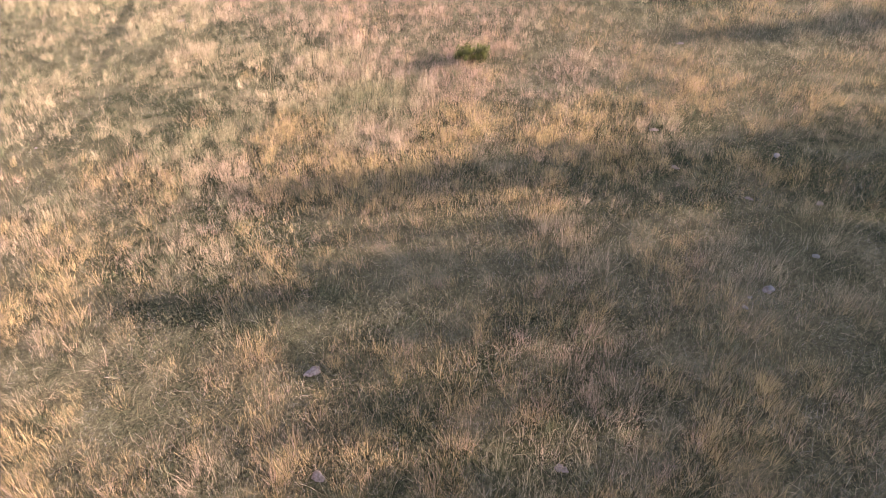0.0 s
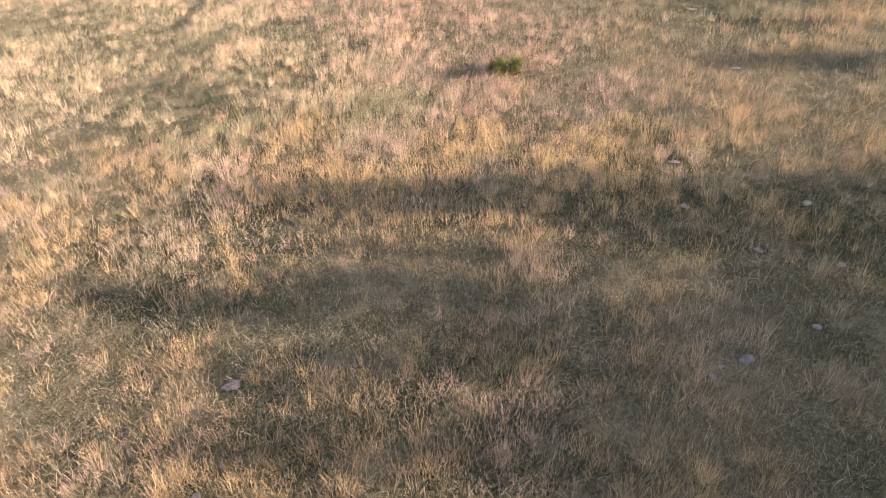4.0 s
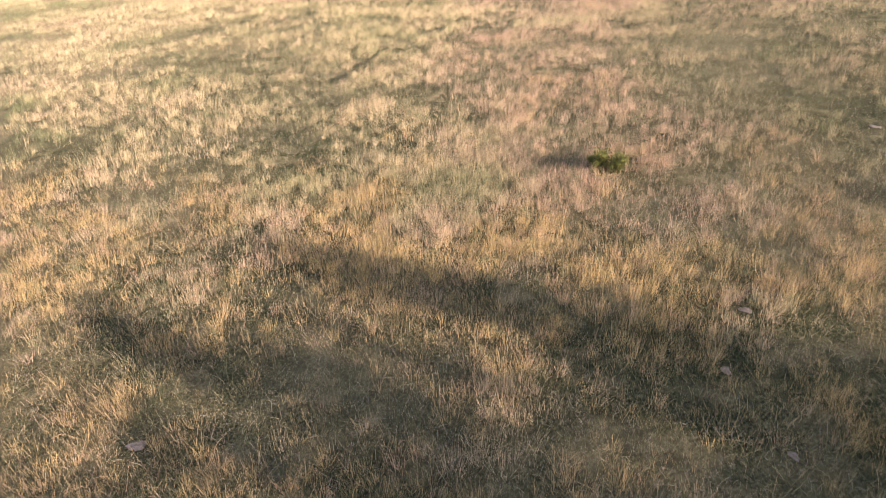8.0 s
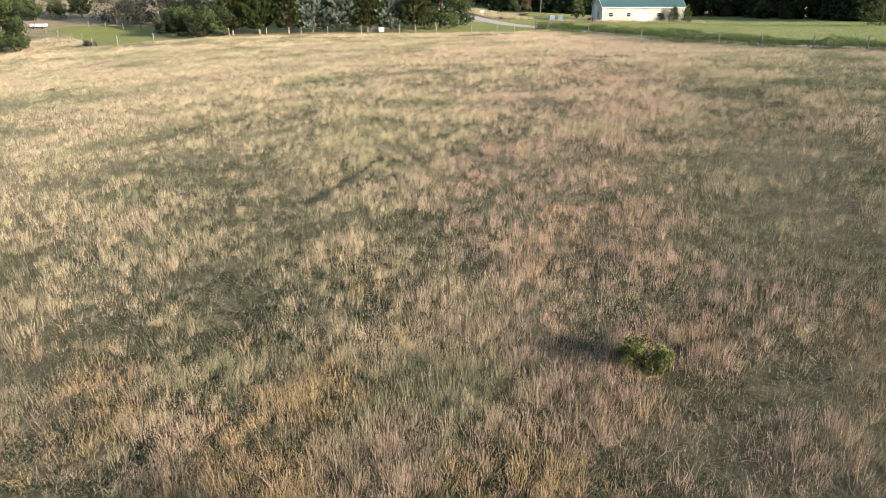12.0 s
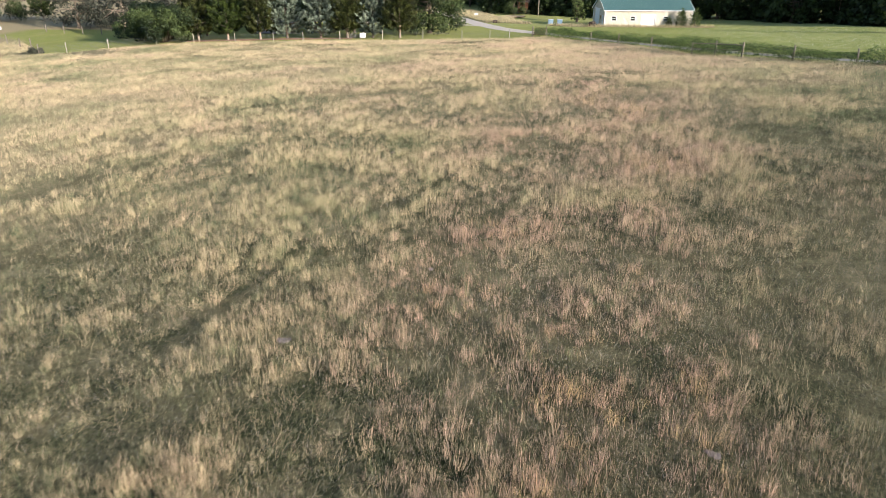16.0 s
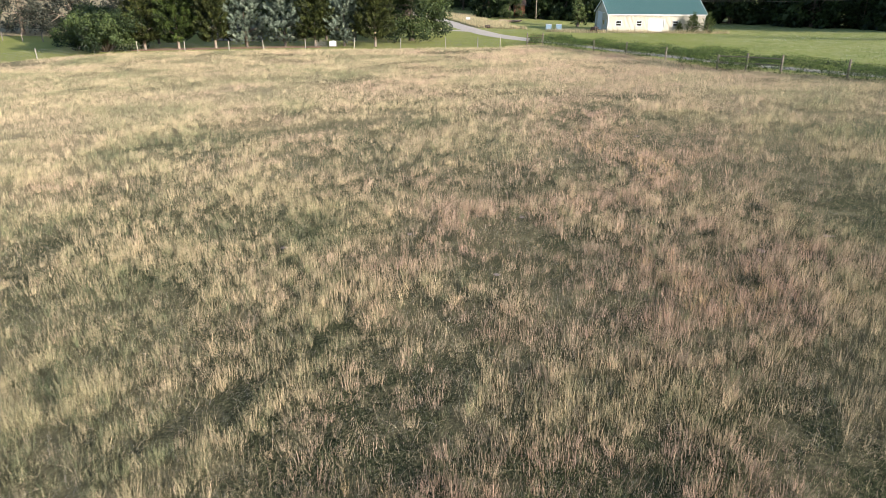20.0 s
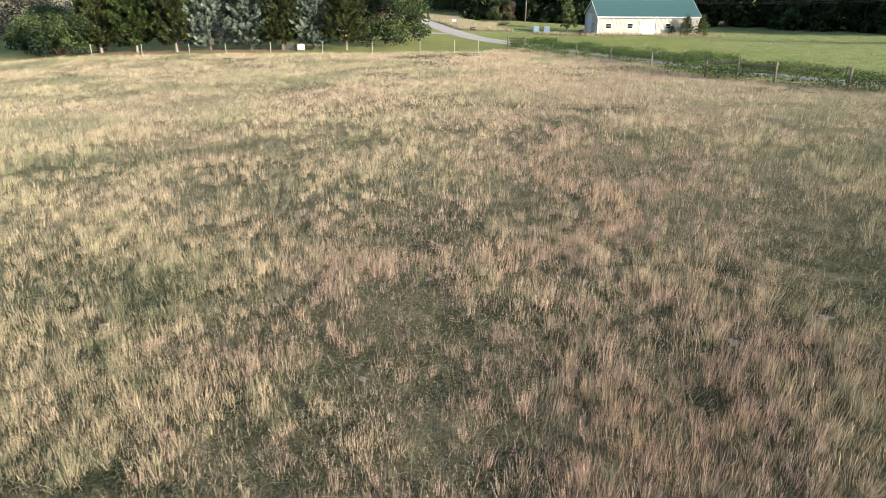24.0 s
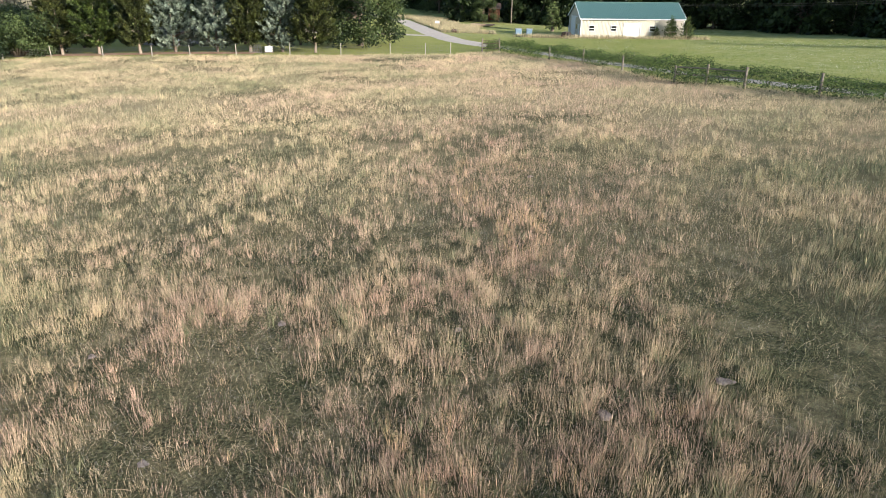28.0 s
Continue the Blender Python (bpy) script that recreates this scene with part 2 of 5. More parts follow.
LOG_WOOD = two_tone("cut_timber", (0.32, 0.23, 0.16), (0.44, 0.34, 0.25), 4, 0.85, bump=0.4)
RUST = two_tone("rusty_steel", (0.11, 0.05, 0.03), (0.18, 0.09, 0.05), 5, 0.8, 0.2)
DUNG = two_tone("dried_dung", (0.15, 0.12, 0.105), (0.36, 0.31, 0.275), 3, 0.95, bump=0.9, dist=0.03)
STONE = two_tone("pale_stone", (0.19, 0.185, 0.17), (0.32, 0.305, 0.28), 9, 0.9, bump=0.6, dist=0.02)
RUBBER = two_tone("rubber", (0.025, 0.025, 0.025), (0.05, 0.05, 0.05), 6, 0.8)
GLASS = Mat("window_glass", 0.08, 0, 0.6).color((0.012, 0.014, 0.016)).m


# ---- small builders ----
R = random.Random(7)
NR = np.random.default_rng(11)


def link(name, mesh, material, parent=None):
    ob = new(name, mesh)
    if material and not mesh.materials:
        mesh.materials.append(material)
    if parent:
        ob.parent = parent
    return ob


def part(name, bm, material, parent, label="", smooth=False):
    """Links a bmesh as one mesh object under a thing or a part."""
    mesh = bpy.data.meshes.new(name)
    bm.to_mesh(mesh)
    bm.free()
    if smooth:
        mesh.polygons.foreach_set("use_smooth", [True] * len(mesh.polygons))
    ob = link(name, mesh, material, parent)
    if label:
        ob["label"] = label
    return ob


def raw_mesh(name, verts, faces_idx, loop_counts, attrs=None):
    """A mesh from numpy arrays: verts (n, 3), flat vertex indices of all loops, loops per face."""
    mesh = bpy.data.meshes.new(name)
    mesh.vertices.add(len(verts))
    mesh.vertices.foreach_set("co", np.ascontiguousarray(verts, np.float32).ravel())
    mesh.loops.add(len(faces_idx))
    mesh.loops.foreach_set("vertex_index", np.ascontiguousarray(faces_idx, np.int32))
    mesh.polygons.add(len(loop_counts))
    starts = np.concatenate([[0], np.cumsum(loop_counts)[:-1]]).astype(np.int32)
    mesh.polygons.foreach_set("loop_start", starts)
    mesh.polygons.foreach_set("loop_total", np.asarray(loop_counts, np.int32))
    for key, values in (attrs or {}).items():
        a = mesh.attributes.new(key, "FLOAT", "POINT")
        a.data.foreach_set("value", np.ascontiguousarray(values, np.float32))
    mesh.update(calc_edges=True)
    return mesh


def box(bm, x0, x1, y0, y1, z0, z1):
    vs = [bm.verts.new((x, y, z)) for z in (z0, z1) for x, y in ((x0, y0), (x1, y0), (x1, y1), (x0, y1))]
    for f in ((3, 2, 1, 0), (4, 5, 6, 7), (0, 1, 5, 4), (1, 2, 6, 5), (2, 3, 7, 6), (3, 0, 4, 7)):
        bm.faces.new([vs[i] for i in f])
    return vs


def soft_box(bm, x0, x1, y0, y1, z0, z1, r=0.02):
    b2 = bmesh.new()
    box(b2, x0, x1, y0, y1, z0, z1)
    bmesh.ops.bevel(b2, geom=list(b2.edges), offset=r, segments=2, affect="EDGES", profile=0.6)
    tmp = bpy.data.meshes.new("tmp")
    b2.to_mesh(tmp)
    b2.free()
    bm.from_mesh(tmp)
    bpy.data.meshes.remove(tmp)


def tube(bm, pts, radii, sides=8, wobble=0.0, rnd=None):
    """A tapered tube through the points."""
    rings = []
    pts = [Vector(p) for p in pts]
    for i, p in enumerate(pts):
        d = (pts[min(i + 1, len(pts) - 1)] - pts[max(i - 1, 0)]).normalized()
        a = d.cross(Vector((0.31, 0.87, 0.38))).normalized()
        b = d.cross(a)
        ring = []
        for k in range(sides):
            an = 2 * math.pi * k / sides
            rr = radii[i] * (1 + (wobble * (rnd.random() - 0.5) if rnd else 0))
            ring.append(bm.verts.new(p + a * math.cos(an) * rr + b * math.sin(an) * rr))
        rings.append(ring)
    for r0, r1 in zip(rings, rings[1:]):
        for k in range(sides):
            bm.faces.new((r0[k], r0[(k + 1) % sides], r1[(k + 1) % sides], r1[k]))
    bm.faces.new(rings[0][::-1])
    bm.faces.new(rings[-1])


def value_noise(x, y, scale, seed):
    """Smooth value noise in 0..1 over the plan, vectorised."""
    x, y = np.asarray(x) / scale, np.asarray(y) / scale
    xi, yi = np.floor(x).astype(np.int64), np.floor(y).astype(np.int64)
    fx, fy = x - xi, y - yi
    fx, fy = fx * fx * (3 - 2 * fx), fy * fy * (3 - 2 * fy)

    def h(a, b):
        n = (a * 374761393 + b * 668265263 + seed * 1442695041) & 0x7FFFFFFF
        n = ((n ^ (n >> 13)) * 1274126177) & 0x7FFFFFFF
        return ((n ^ (n >> 16)) & 0xFFFF) / 65535.0

    return (h(xi, yi) * (1 - fx) + h(xi + 1, yi) * fx) * (1 - fy) + (h(xi, yi + 1) * (1 - fx) + h(xi + 1, yi + 1) * fx) * fy


def fbm(x, y, scale, seed):
    return 0.55 * value_noise(x, y, scale, seed) + 0.3 * value_noise(x, y, scale / 2.1, seed + 5) + 0.15 * value_noise(x, y, scale / 4.3, seed + 9)


# ---- ground ----
def steps(core0, core1, step, out0, out1):
    mid = list(np.arange(core0, core1 + 1e-6, step))
    lo, hi, d = [], [], step
    while (lo[-1] if lo else core0) > out0:
        d *= 1.35
        lo.append((lo[-1] if lo else core0) - d)
    d = step
    while (hi[-1] if hi else core1) < out1:
        d *= 1.35
        hi.append((hi[-1] if hi else core1) + d)
    return np.array(lo[::-1] + mid + hi)


def grazed(x, y):
    """1 in the patches that are eaten down to short green grass."""
    f = 0.65 * fbm(x, y, 7, 90) + 0.35 * fbm(x * 0.6, y, 2.4, 91)
    lair = 1.5 - np.hypot((x + 14.6) / 5.0, (y - 26.6 - 0.35 * (x + 14.6)) / 2.0) + 0.8 * (f - 0.5)
    return np.clip(np.maximum(7 * (f - 0.535), 1.4 * lair), 0, 1)


def build_ground():
    xs, ys = steps(-80, 66, 1.0, -900, 900), steps(-58, 150, 1.0, -500, 1600)
    gx, gy = np.meshgrid(xs, ys)
    x, y = gx.ravel(), gy.ravel()
    z = ground_z(x, y) + 0.16 * (fbm(x, y, 6, 31) - 0.5) * in_pasture(x, y)
    z = z + np.clip(np.hypot(x, y - 60) - 190, 0, 600) * 0.02
    n, m = len(xs), len(ys)
    i = (np.arange(m - 1)[:, None] * n + np.arange(n - 1)[None]).ravel()
    quads = np.stack([i, i + 1, i + 1 + n, i + n], 1)
    wob = y + 1.2 * (fbm(x, y, 4, 3) - 0.5)
    lawn = 1 - np.clip((pasture_edge(x) + 1.6 * np.clip((x - 4) / 5, 0, 1) - wob) / 1.2 + 0.5, 0, 1)
    far_field = (x < -58) & (y > 92 + 6 * (fbm(x, y, 15, 8) - 0.5)) & (y < 109)
    lawn = np.where(far_field | ((x < -58) & (y > 150)) | (x < -88), 0.0, lawn)
    seedy = np.clip((x - 22) / 8, 0, 1) * np.clip((y - 58) / 6, 0, 1) + 0.8 * (x > -26) * (x < 14) * np.clip((y - 110) / 8, 0, 1)
    thatch = np.clip(np.clip((y - 16) / 34, 0, 1) * 0.85 + np.clip((-10 - x) / 16, 0, 1) * 0.6, 0, 0.9)
    thatch = thatch * (1 - 0.75 * grazed(x, y))
    thatch = np.where(far_field | (x < -88), 1.0, thatch)
    mesh = raw_mesh("ground", np.stack([x, y, z], 1), quads.ravel(), np.full(len(quads), 4), {"lawn": lawn, "seedy": seedy, "thatch": thatch})
    mesh.polygons.foreach_set("use_smooth", np.ones(len(quads), bool))
    tagged(link("ground", mesh, GROUND), "sloping grazed pasture and green mown lawns", "ground", kind="structure")


build_ground()


def ribbon(name, line, width, material, label, lift=0.03, seed=1):
    """A track that follows the ground along a polyline, with uneven edges."""
    pts = []
    for (ax, ay), (bx, by) in zip(line, line[1:]):
        k = max(2, int(math.hypot(bx - ax, by - ay)))
        pts += [(ax + (bx - ax) * s / k, ay + (by - ay) * s / k) for s in range(k)]
    pts = np.array(pts + [line[-1]])
    for _ in range(3):
        pts[1:-1] = (pts[:-2] + 2 * pts[1:-1] + pts[2:]) / 4
    d = np.gradient(pts, axis=0)
    d /= np.linalg.norm(d, axis=1)[:, None]
    side = np.stack([-d[:, 1], d[:, 0]], 1)
    cols = np.linspace(-0.5, 0.5, 7)
    v = []
    for k, c in enumerate(cols):
        edge = width * c * (1 + 0.25 * (fbm(pts[:, 0], pts[:, 1], 2.5, seed + k) - 0.5))
        p = pts + side * edge[:, None]
        z = ground_z(p[:, 0], p[:, 1]) + lift * (1 - (2 * abs(c)) ** 6 * 1.6)
        v.append(np.column_stack([p, z]))
    n = len(pts)
    i = (np.arange(len(cols) - 1)[:, None] * n + np.arange(n - 1)[None]).ravel()
    q = np.stack([i, i + n, i + n + 1, i + 1], 1)
    mesh = raw_mesh(name, np.concatenate(v), q.ravel()[::1], np.full(len(q), 4))
    tagged(link(name, mesh, material), label, "soil" if "soil" in name else "road", kind="structure")


ribbon("road", DRIVE, 4.6, GRAVEL, "pale gravel driveway across the lawn", 0.06)
ribbon("road_branch", [(-8.5, 113.2), (-14, 114.6), (-22, 114.6), (-34, 113), (-50, 112)], 2.6, GRAVEL, "pale gravel side drive on the lawn", 0.05, 4)
ribbon("road_track", TRACK, 2.2, TRACK_GRAVEL, "pale gravel farm track beside the fence", 0.06, 7)
ribbon("bare_soil", [(-50, 75.2), (-45, 75.9), (-40, 76.9), (-35, 78.2), (-30, 78.9), (-26, 79.4)], 3.0, DIRT, "bare brown soil under the row of trees", 0.04, 13)
ribbon("road_dirt", [(-11.6, 121), (-15, 131), (-19.5, 143)], 2.0, DIRT, "bare dirt strip beside the driveway", 0.04, 9)


# ---- grass ----
def blades(name, x, y, h, w, yaw, lean, lean_yaw, kind, tint, label, material=None, simple=False, plume=None):
    """One sheet of separate grass blades, each a bent tapering strip, one plain spike, or (plume) a stalk that widens to its seed head."""
    z = ground_z(x, y) + 0.16 * (fbm(x, y, 6, 31) - 0.5) * in_pasture(x, y) - 0.02
    ca, sa = np.cos(yaw) * w / 2, np.sin(yaw) * w / 2
    lx, ly = np.cos(lean_yaw) * lean, np.sin(lean_yaw) * lean
    n = len(x)
    if simple:
        v = np.stack([np.stack([x - ca, y - sa, z], 1), np.stack([x + ca, y + sa, z], 1), np.stack([x + lx, y + ly, z + h], 1)], 1)
        if plume is not None:
            head = np.stack([np.stack([x, y, z], 1), np.stack([x + lx * 0.7 + ca, y + ly * 0.7 + sa, z + h * 0.7], 1), np.stack([x + lx - ca * 0.4, y + ly - sa * 0.4, z + h], 1)], 1)
            v = np.where(plume[:, None, None], head, v)
        idx, counts, per = np.arange(3 * n), np.full(n, 3), 3
    else:
        mx, my, mz = x + lx * 0.3, y + ly * 0.3, z + h * 0.58
        v = np.stack([np.stack([x - ca * 0.7, y - sa * 0.7, z], 1), np.stack([x + ca * 0.7, y + sa * 0.7, z], 1), np.stack([mx + ca, my + sa, mz], 1),
                      np.stack([mx - ca, my - sa, mz], 1), np.stack([x + lx, y + ly, z + h], 1)], 1)
        b = np.arange(n)[:, None] * 5
        idx = (b + np.array([[0, 1, 2, 3, 3, 2, 4]])).ravel()
        counts, per = np.tile([4, 3], n), 5
    mesh = raw_mesh(name, v.reshape(-1, 3), idx, counts, {"kind": np.repeat(np.clip(kind, 0, 1), per), "tint": np.repeat(np.clip(tint, 0, 1), per)})
    tagged(link(name, mesh, material or GRASS), label, "grass", kind="stuff")


COW_PATH = [(-7.4, -10.5), (-6.7, -8), (-6.2, -5.4), (-5.75, -3.3), (-5.35, -1.1), (-4.75, 0.7), (-3.0, 3.8), (-1.6, 6.4)]


# dung pats (x, y, radius) and stones lying in the sward
PATS = [(-4.45, -29.35, 0.2), (-5.03, -31.6, 0.17), (-1.45, -33.4, 0.13), (2.9, -26.97, 0.13), (1.65, -26.5, 0.11), (6.74, -25.55, 0.16), (11.4, -21.2, 0.18), (5.92, -27.4, 0.14),
        (6.43, -29.4, 0.12), (7.6, -30.4, 0.13), (4.4, -31.95, 0.15), (5.33, -13.95, 0.17), (5.5, -10.1, 0.2), (-4.15, -8.75, 0.14), (-2.5, -8.45, 0.16), (-3.75, -6.5, 0.22),
        (-5.6, -0.95, 0.14), (-0.8, -2.3, 0.13), (-1.3, 12.85, 0.14), (-5.05, 11.65, 0.14), (6.05, 14.5, 0.13), (1.7, 9.8, 0.16), (11.0, 12.9, 0.2), (8.85, 11.7, 0.18),
        (2.15, 14.5, 0.16), (1.05, 10.1, 0.13), (7.2, 26.8, 0.18), (13.3, -15.5, 0.22), (-9.5, -16, 0.15)]
STONES = [(3.67, -32.1, 0.07), (3.95, -31.95, 0.05), (4.5, -31.97, 0.09), (6.03, -31.7, 0.08), (8.4, -28.35, 0.1), (7.05, -14.3, 0.06)]


def trodden(x, y):
    bare = along(COW_PATH, x, y) < 0.95 * (fbm(x, y, 1.3, 15) - 0.28)
    for px, py, r in PATS + STONES:
        bare |= np.hypot(x - px, y - py + 0.12) < r + 0.04
    return bare


def green_side(x, y):
    """How grazed and green the sward is: more so up the slope and in scattered patches."""
    spine = np.interp(y, [-40, -17, -2, 17, 40, 80], [3, 4.5, 3, 6.5, 10, 16])
    patch = np.clip(4.5 * (fbm(x, y, 8, 46) - 0.54), 0, 1) * np.clip((45 - y) / 25, 0, 1)
    side = np.clip((x - spine - 0.5) / 7, 0, 1) * (0.6 + 0.9 * (fbm(x, y, 6, 44) - 0.35)) * np.clip((60 - y) / 25, 0, 1)
    return np.clip(side + 0.35 * patch, 0, 1.3)


def sward_kind(x, y):
    """0 green, 0.3 to 0.5 straw, 0.6 to 0.8 russet, 0.9 golden: patches over the pasture."""
    spine = np.interp(y, [-40, -17, -2, 17, 40, 80], [3, 4.5, 3, 6.5, 10, 16])
    russet = np.exp(-(((x - spine) / 5.5) ** 2)) * np.clip((45 - y) / 25, 0, 1) * np.clip((y + 29) / 9, 0.15, 1)
    k = 0.38 + 0.75 * (fbm(x, y, 4.5, 41) - 0.46) + 0.40 * russet * np.clip(2.6 * fbm(x, y, 4.0, 43) - 0.55, 0, 1.2)
    k = np.minimum(k, 0.8) - 0.10 * np.clip((-10 - x) / 14, 0, 1) - 0.16 * green_side(x, y)
    gold = np.clip((-8 - y) / 13, 0, 1) * 0.54
    return np.where(gold > fbm(x, y, 2.4, 47), 0.93, k)


def tint_offset(x, y):
    """Tint offset: higher down the slope, lower on the green side and nearest end."""
    return 0.10 * np.clip((5 - x) / 8, 0, 1) * np.clip((y + 8) / 14, 0, 1) - 0.2 * green_side(x, y) * np.clip((30 - y) / 20, 0, 1) - 0.08 * np.clip((-26 - y) / 4, 0, 1)


def tussocks(name, x0, x1, y0, y1, per_m2, blades_each, hgt, wid, label, thresh, seed, keep=None, loose=1.0, vary=1.0):
    """Upright clumps of thin dry stalks, thick in some patches and sparse in others."""
    rng = np.random.default_rng(seed)
    n = int((x1 - x0) * (y1 - y0) * per_m2)
    cx, cy = rng.uniform(x0, x1, n), rng.uniform(y0, y1, n)
    dens = 0.6 * fbm(cx, cy, 1.9, seed + 1) + 0.4 * fbm(cx, cy, 9.0, seed + 2) + rng.normal(0, 0.10, n)
    low = np.exp(-(((cy + 16) / 7.0) ** 2) - ((cx - 4) / 8.0) ** 2)
    dens = dens - 0.115 * green_side(cx, cy) - 0.12 * grazed(cx, cy) - 0.01 * low - 0.065 * np.clip((-24 - cy) / 6, 0, 1)
    ok = (dens > thresh) & in_pasture(cx, cy) & ~trodden(cx, cy)
    if keep is not None:
        ok &= keep(cx, cy) > rng.uniform(0, 1, n)
    cx, cy, dens = cx[ok], cy[ok], dens[ok]
    n = len(cx)
    vig = np.clip((dens - thresh) / 0.22, 0, 1) * 0.6 + rng.uniform(0.1, 0.5, n)
    cnt = np.maximum(4, (blades_each * (0.35 + vig) * rng.uniform(0.4, 1.6, n)).astype(int))
    own = np.repeat(np.arange(n), cnt)
    m = len(own)
    rad = loose * rng.uniform(0.06, 0.15, n)[own] * np.abs(rng.normal(0, 1, m))
    an = rng.uniform(0, 2 * np.pi, m)
    x, y = cx[own] + rad * np.cos(an), cy[own] + rad * np.sin(an)
    h = hgt * (0.5 + 0.7 * vig[own]) * rng.uniform(0.45, 1.15, m)
    bow, bow_yaw = rng.uniform(0, 0.22, n)[own], rng.uniform(0, 6.28, n)[own]
    flat = np.clip((-14 - y) / 8, 0, 1)
    sway = h * rng.uniform(0.02, 0.55, m) ** 1.5 * (1 + 0.9 * flat)
    lx, ly = np.cos(an) * sway + np.cos(bow_yaw) * bow * h, np.sin(an) * sway + np.sin(bow_yaw) * bow * h
    kind = sward_kind(cx, cy) + rng.normal(0, 0.09, n)
    kind = np.where(rng.uniform(0, 1, n) < 0.13, 0.12, kind)
    kind = kind[own] + rng.normal(0, 0.05, m)
    tint = 0.27 + tint_offset(cx, cy)[own] + 0.42 * vig[own] + vary * (rng.normal(0, 0.13, n)[own] + rng.normal(0, 0.26, m))
    blades(name, x, y, h, wid * rng.uniform(0.6, 1.4, m), rng.uniform(0, np.pi, m), np.hypot(lx, ly), np.arctan2(ly, lx), kind, tint, label, None, True, rng.uniform(0, 1, m) < 0.5)


def near(x, y):
    """1 in the part of the pasture that the camera passes over, falling off to 0 round it."""
    inside = np.minimum(np.minimum(x + 23, 25 - x), np.minimum(y + 40, 36 - y))
    return np.clip(inside / 9 + 0.5 + 1.2 * (fbm(x, y, 5, 77) - 0.5), 0, 1)


def inner(x, y):
    inside = np.minimum(np.minimum(x + np.where(y < -18, 14.5, 10), 14 - x), np.minimum(y + 40, 20 - y))
    return np.clip(inside / 4 + 0.5, 0, 1)


STRAW = "straw-coloured dry grass tussocks over the pasture"
tussocks("dry_grass", -18, 18, -39, 25, 23, 31, 0.36, 0.0052, STRAW, 0.42, 51, inner, 1.2, 0.75)
tussocks("dry_grass", -28, 30, -42, 42, 16, 20, 0.36, 0.0082, STRAW, 0.40, 55, lambda x, y: near(x, y) * (1 - inner(x, y)), 1.3, 0.65)
tussocks("dry_grass_far", -80, 42, -40, 93, 6.5, 12, 0.29, 0.0125, "pale dry grass over the upper pasture", 0.33, 61, lambda x, y: 1 - near(x, y), 2.2, 0.6)


def loose_stalks():
    """Single bents standing between the tussocks."""
    rng = np.random.default_rng(73)
    n = 640000
    x, y = rng.uniform(-27, 29, n), rng.uniform(-40, 41, n)
    dens = fbm(x, y, 3.2, 52) * 0.7 + 0.3 * rng.uniform(0, 1, n)
    ok = (dens - 0.07 * green_side(x, y) - 0.08 * grazed(x, y) > 0.44) & (near(x, y) > rng.uniform(0, 1, n)) & in_pasture(x, y) & ~trodden(x, y)
    x, y, dens = x[ok], y[ok], dens[ok]
    n = len(x)
    h = rng.uniform(0.12, 0.42, n) * (0.5 + dens)
    blades("loose_grass", x, y, h, rng.uniform(0.003, 0.006, n), rng.uniform(0, np.pi, n), h * rng.uniform(0.05, 0.7, n), rng.uniform(0, 6.28, n),
           sward_kind(x, y) + rng.normal(-0.12, 0.14, n), rng.normal(0.45, 0.25, n) + tint_offset(x, y), "thin dry stalks between the tussocks", None, True, rng.uniform(0, 1, n) < 0.5)


loose_stalks()


def even_sward():
    """Evenly scattered stalks over the upper pasture."""
    rng = np.random.default_rng(79)
    n = 1450000
    x, y = rng.uniform(-80, 42, n), rng.uniform(-40, 93, n)
    ok = in_pasture(x, y) & (near(x, y) < rng.uniform(0, 1, n)) & (np.abs(x + 8 - 0.1 * y) < 26 + 0.5 * (y + 40))
    ok &= fbm(x, y, 9, 63) * 0.6 + fbm(x, y, 2.6, 62) * 0.4 + rng.normal(0, 0.08, n) - 0.13 * grazed(x, y) > 0.33
    x, y = x[ok], y[ok]
    n = len(x)
    h = rng.uniform(0.09, 0.25, n)
    blades("upper_grass", x, y, h, rng.uniform(0.009, 0.015, n), rng.uniform(0, np.pi, n), h * rng.uniform(0.05, 0.5, n), rng.uniform(0, 6.28, n),
           sward_kind(x, y) + rng.normal(0, 0.08, n), rng.normal(0.55, 0.14, n), "fine pale grass over the upper pasture", simple=True)


even_sward()


def short_sward():
    rng = np.random.default_rng(71)
    n = 480000
    x, y = rng.uniform(-15, 18, n), -37 + 67 * rng.uniform(0, 1, n) ** 1.25
    ok = ~trodden(x, y)
    x, y = x[ok], y[ok]
    n = len(x)
    h = rng.uniform(0.05, 0.2, n)
    kind = np.where(rng.uniform(0, 1, n) < 0.24, rng.uniform(0.2, 0.5, n), rng.uniform(0, 0.16, n))
    blades("short_grass", x, y, h, rng.uniform(0.004, 0.009, n), rng.uniform(0, np.pi, n), h * rng.uniform(0.2, 1.3, n), rng.uniform(0, 6.28, n), kind,
           rng.normal(0.36, 0.3, n) - 0.16 * green_side(x, y), "short grey-green grass between the tussocks", simple=True)


short_sward()


def bent_stems():
    """Long pale stems bent over the sward."""
    rng = np.random.default_rng(75)
    n = 26000
    x, y = rng.uniform(-16, 20, n), -37 + 67 * rng.uniform(0, 1, n) ** 1.6
    h = rng.uniform(0.08, 0.3, n)
    blades("bent_stems", x, y, h, rng.uniform(0.003, 0.006, n), rng.uniform(0, np.pi, n), rng.uniform(0.15, 0.55, n), rng.uniform(0, 6.28, n),
           rng.normal(0.42, 0.1, n), rng.normal(0.8, 0.2, n), "long pale bent grass stems")


bent_stems()


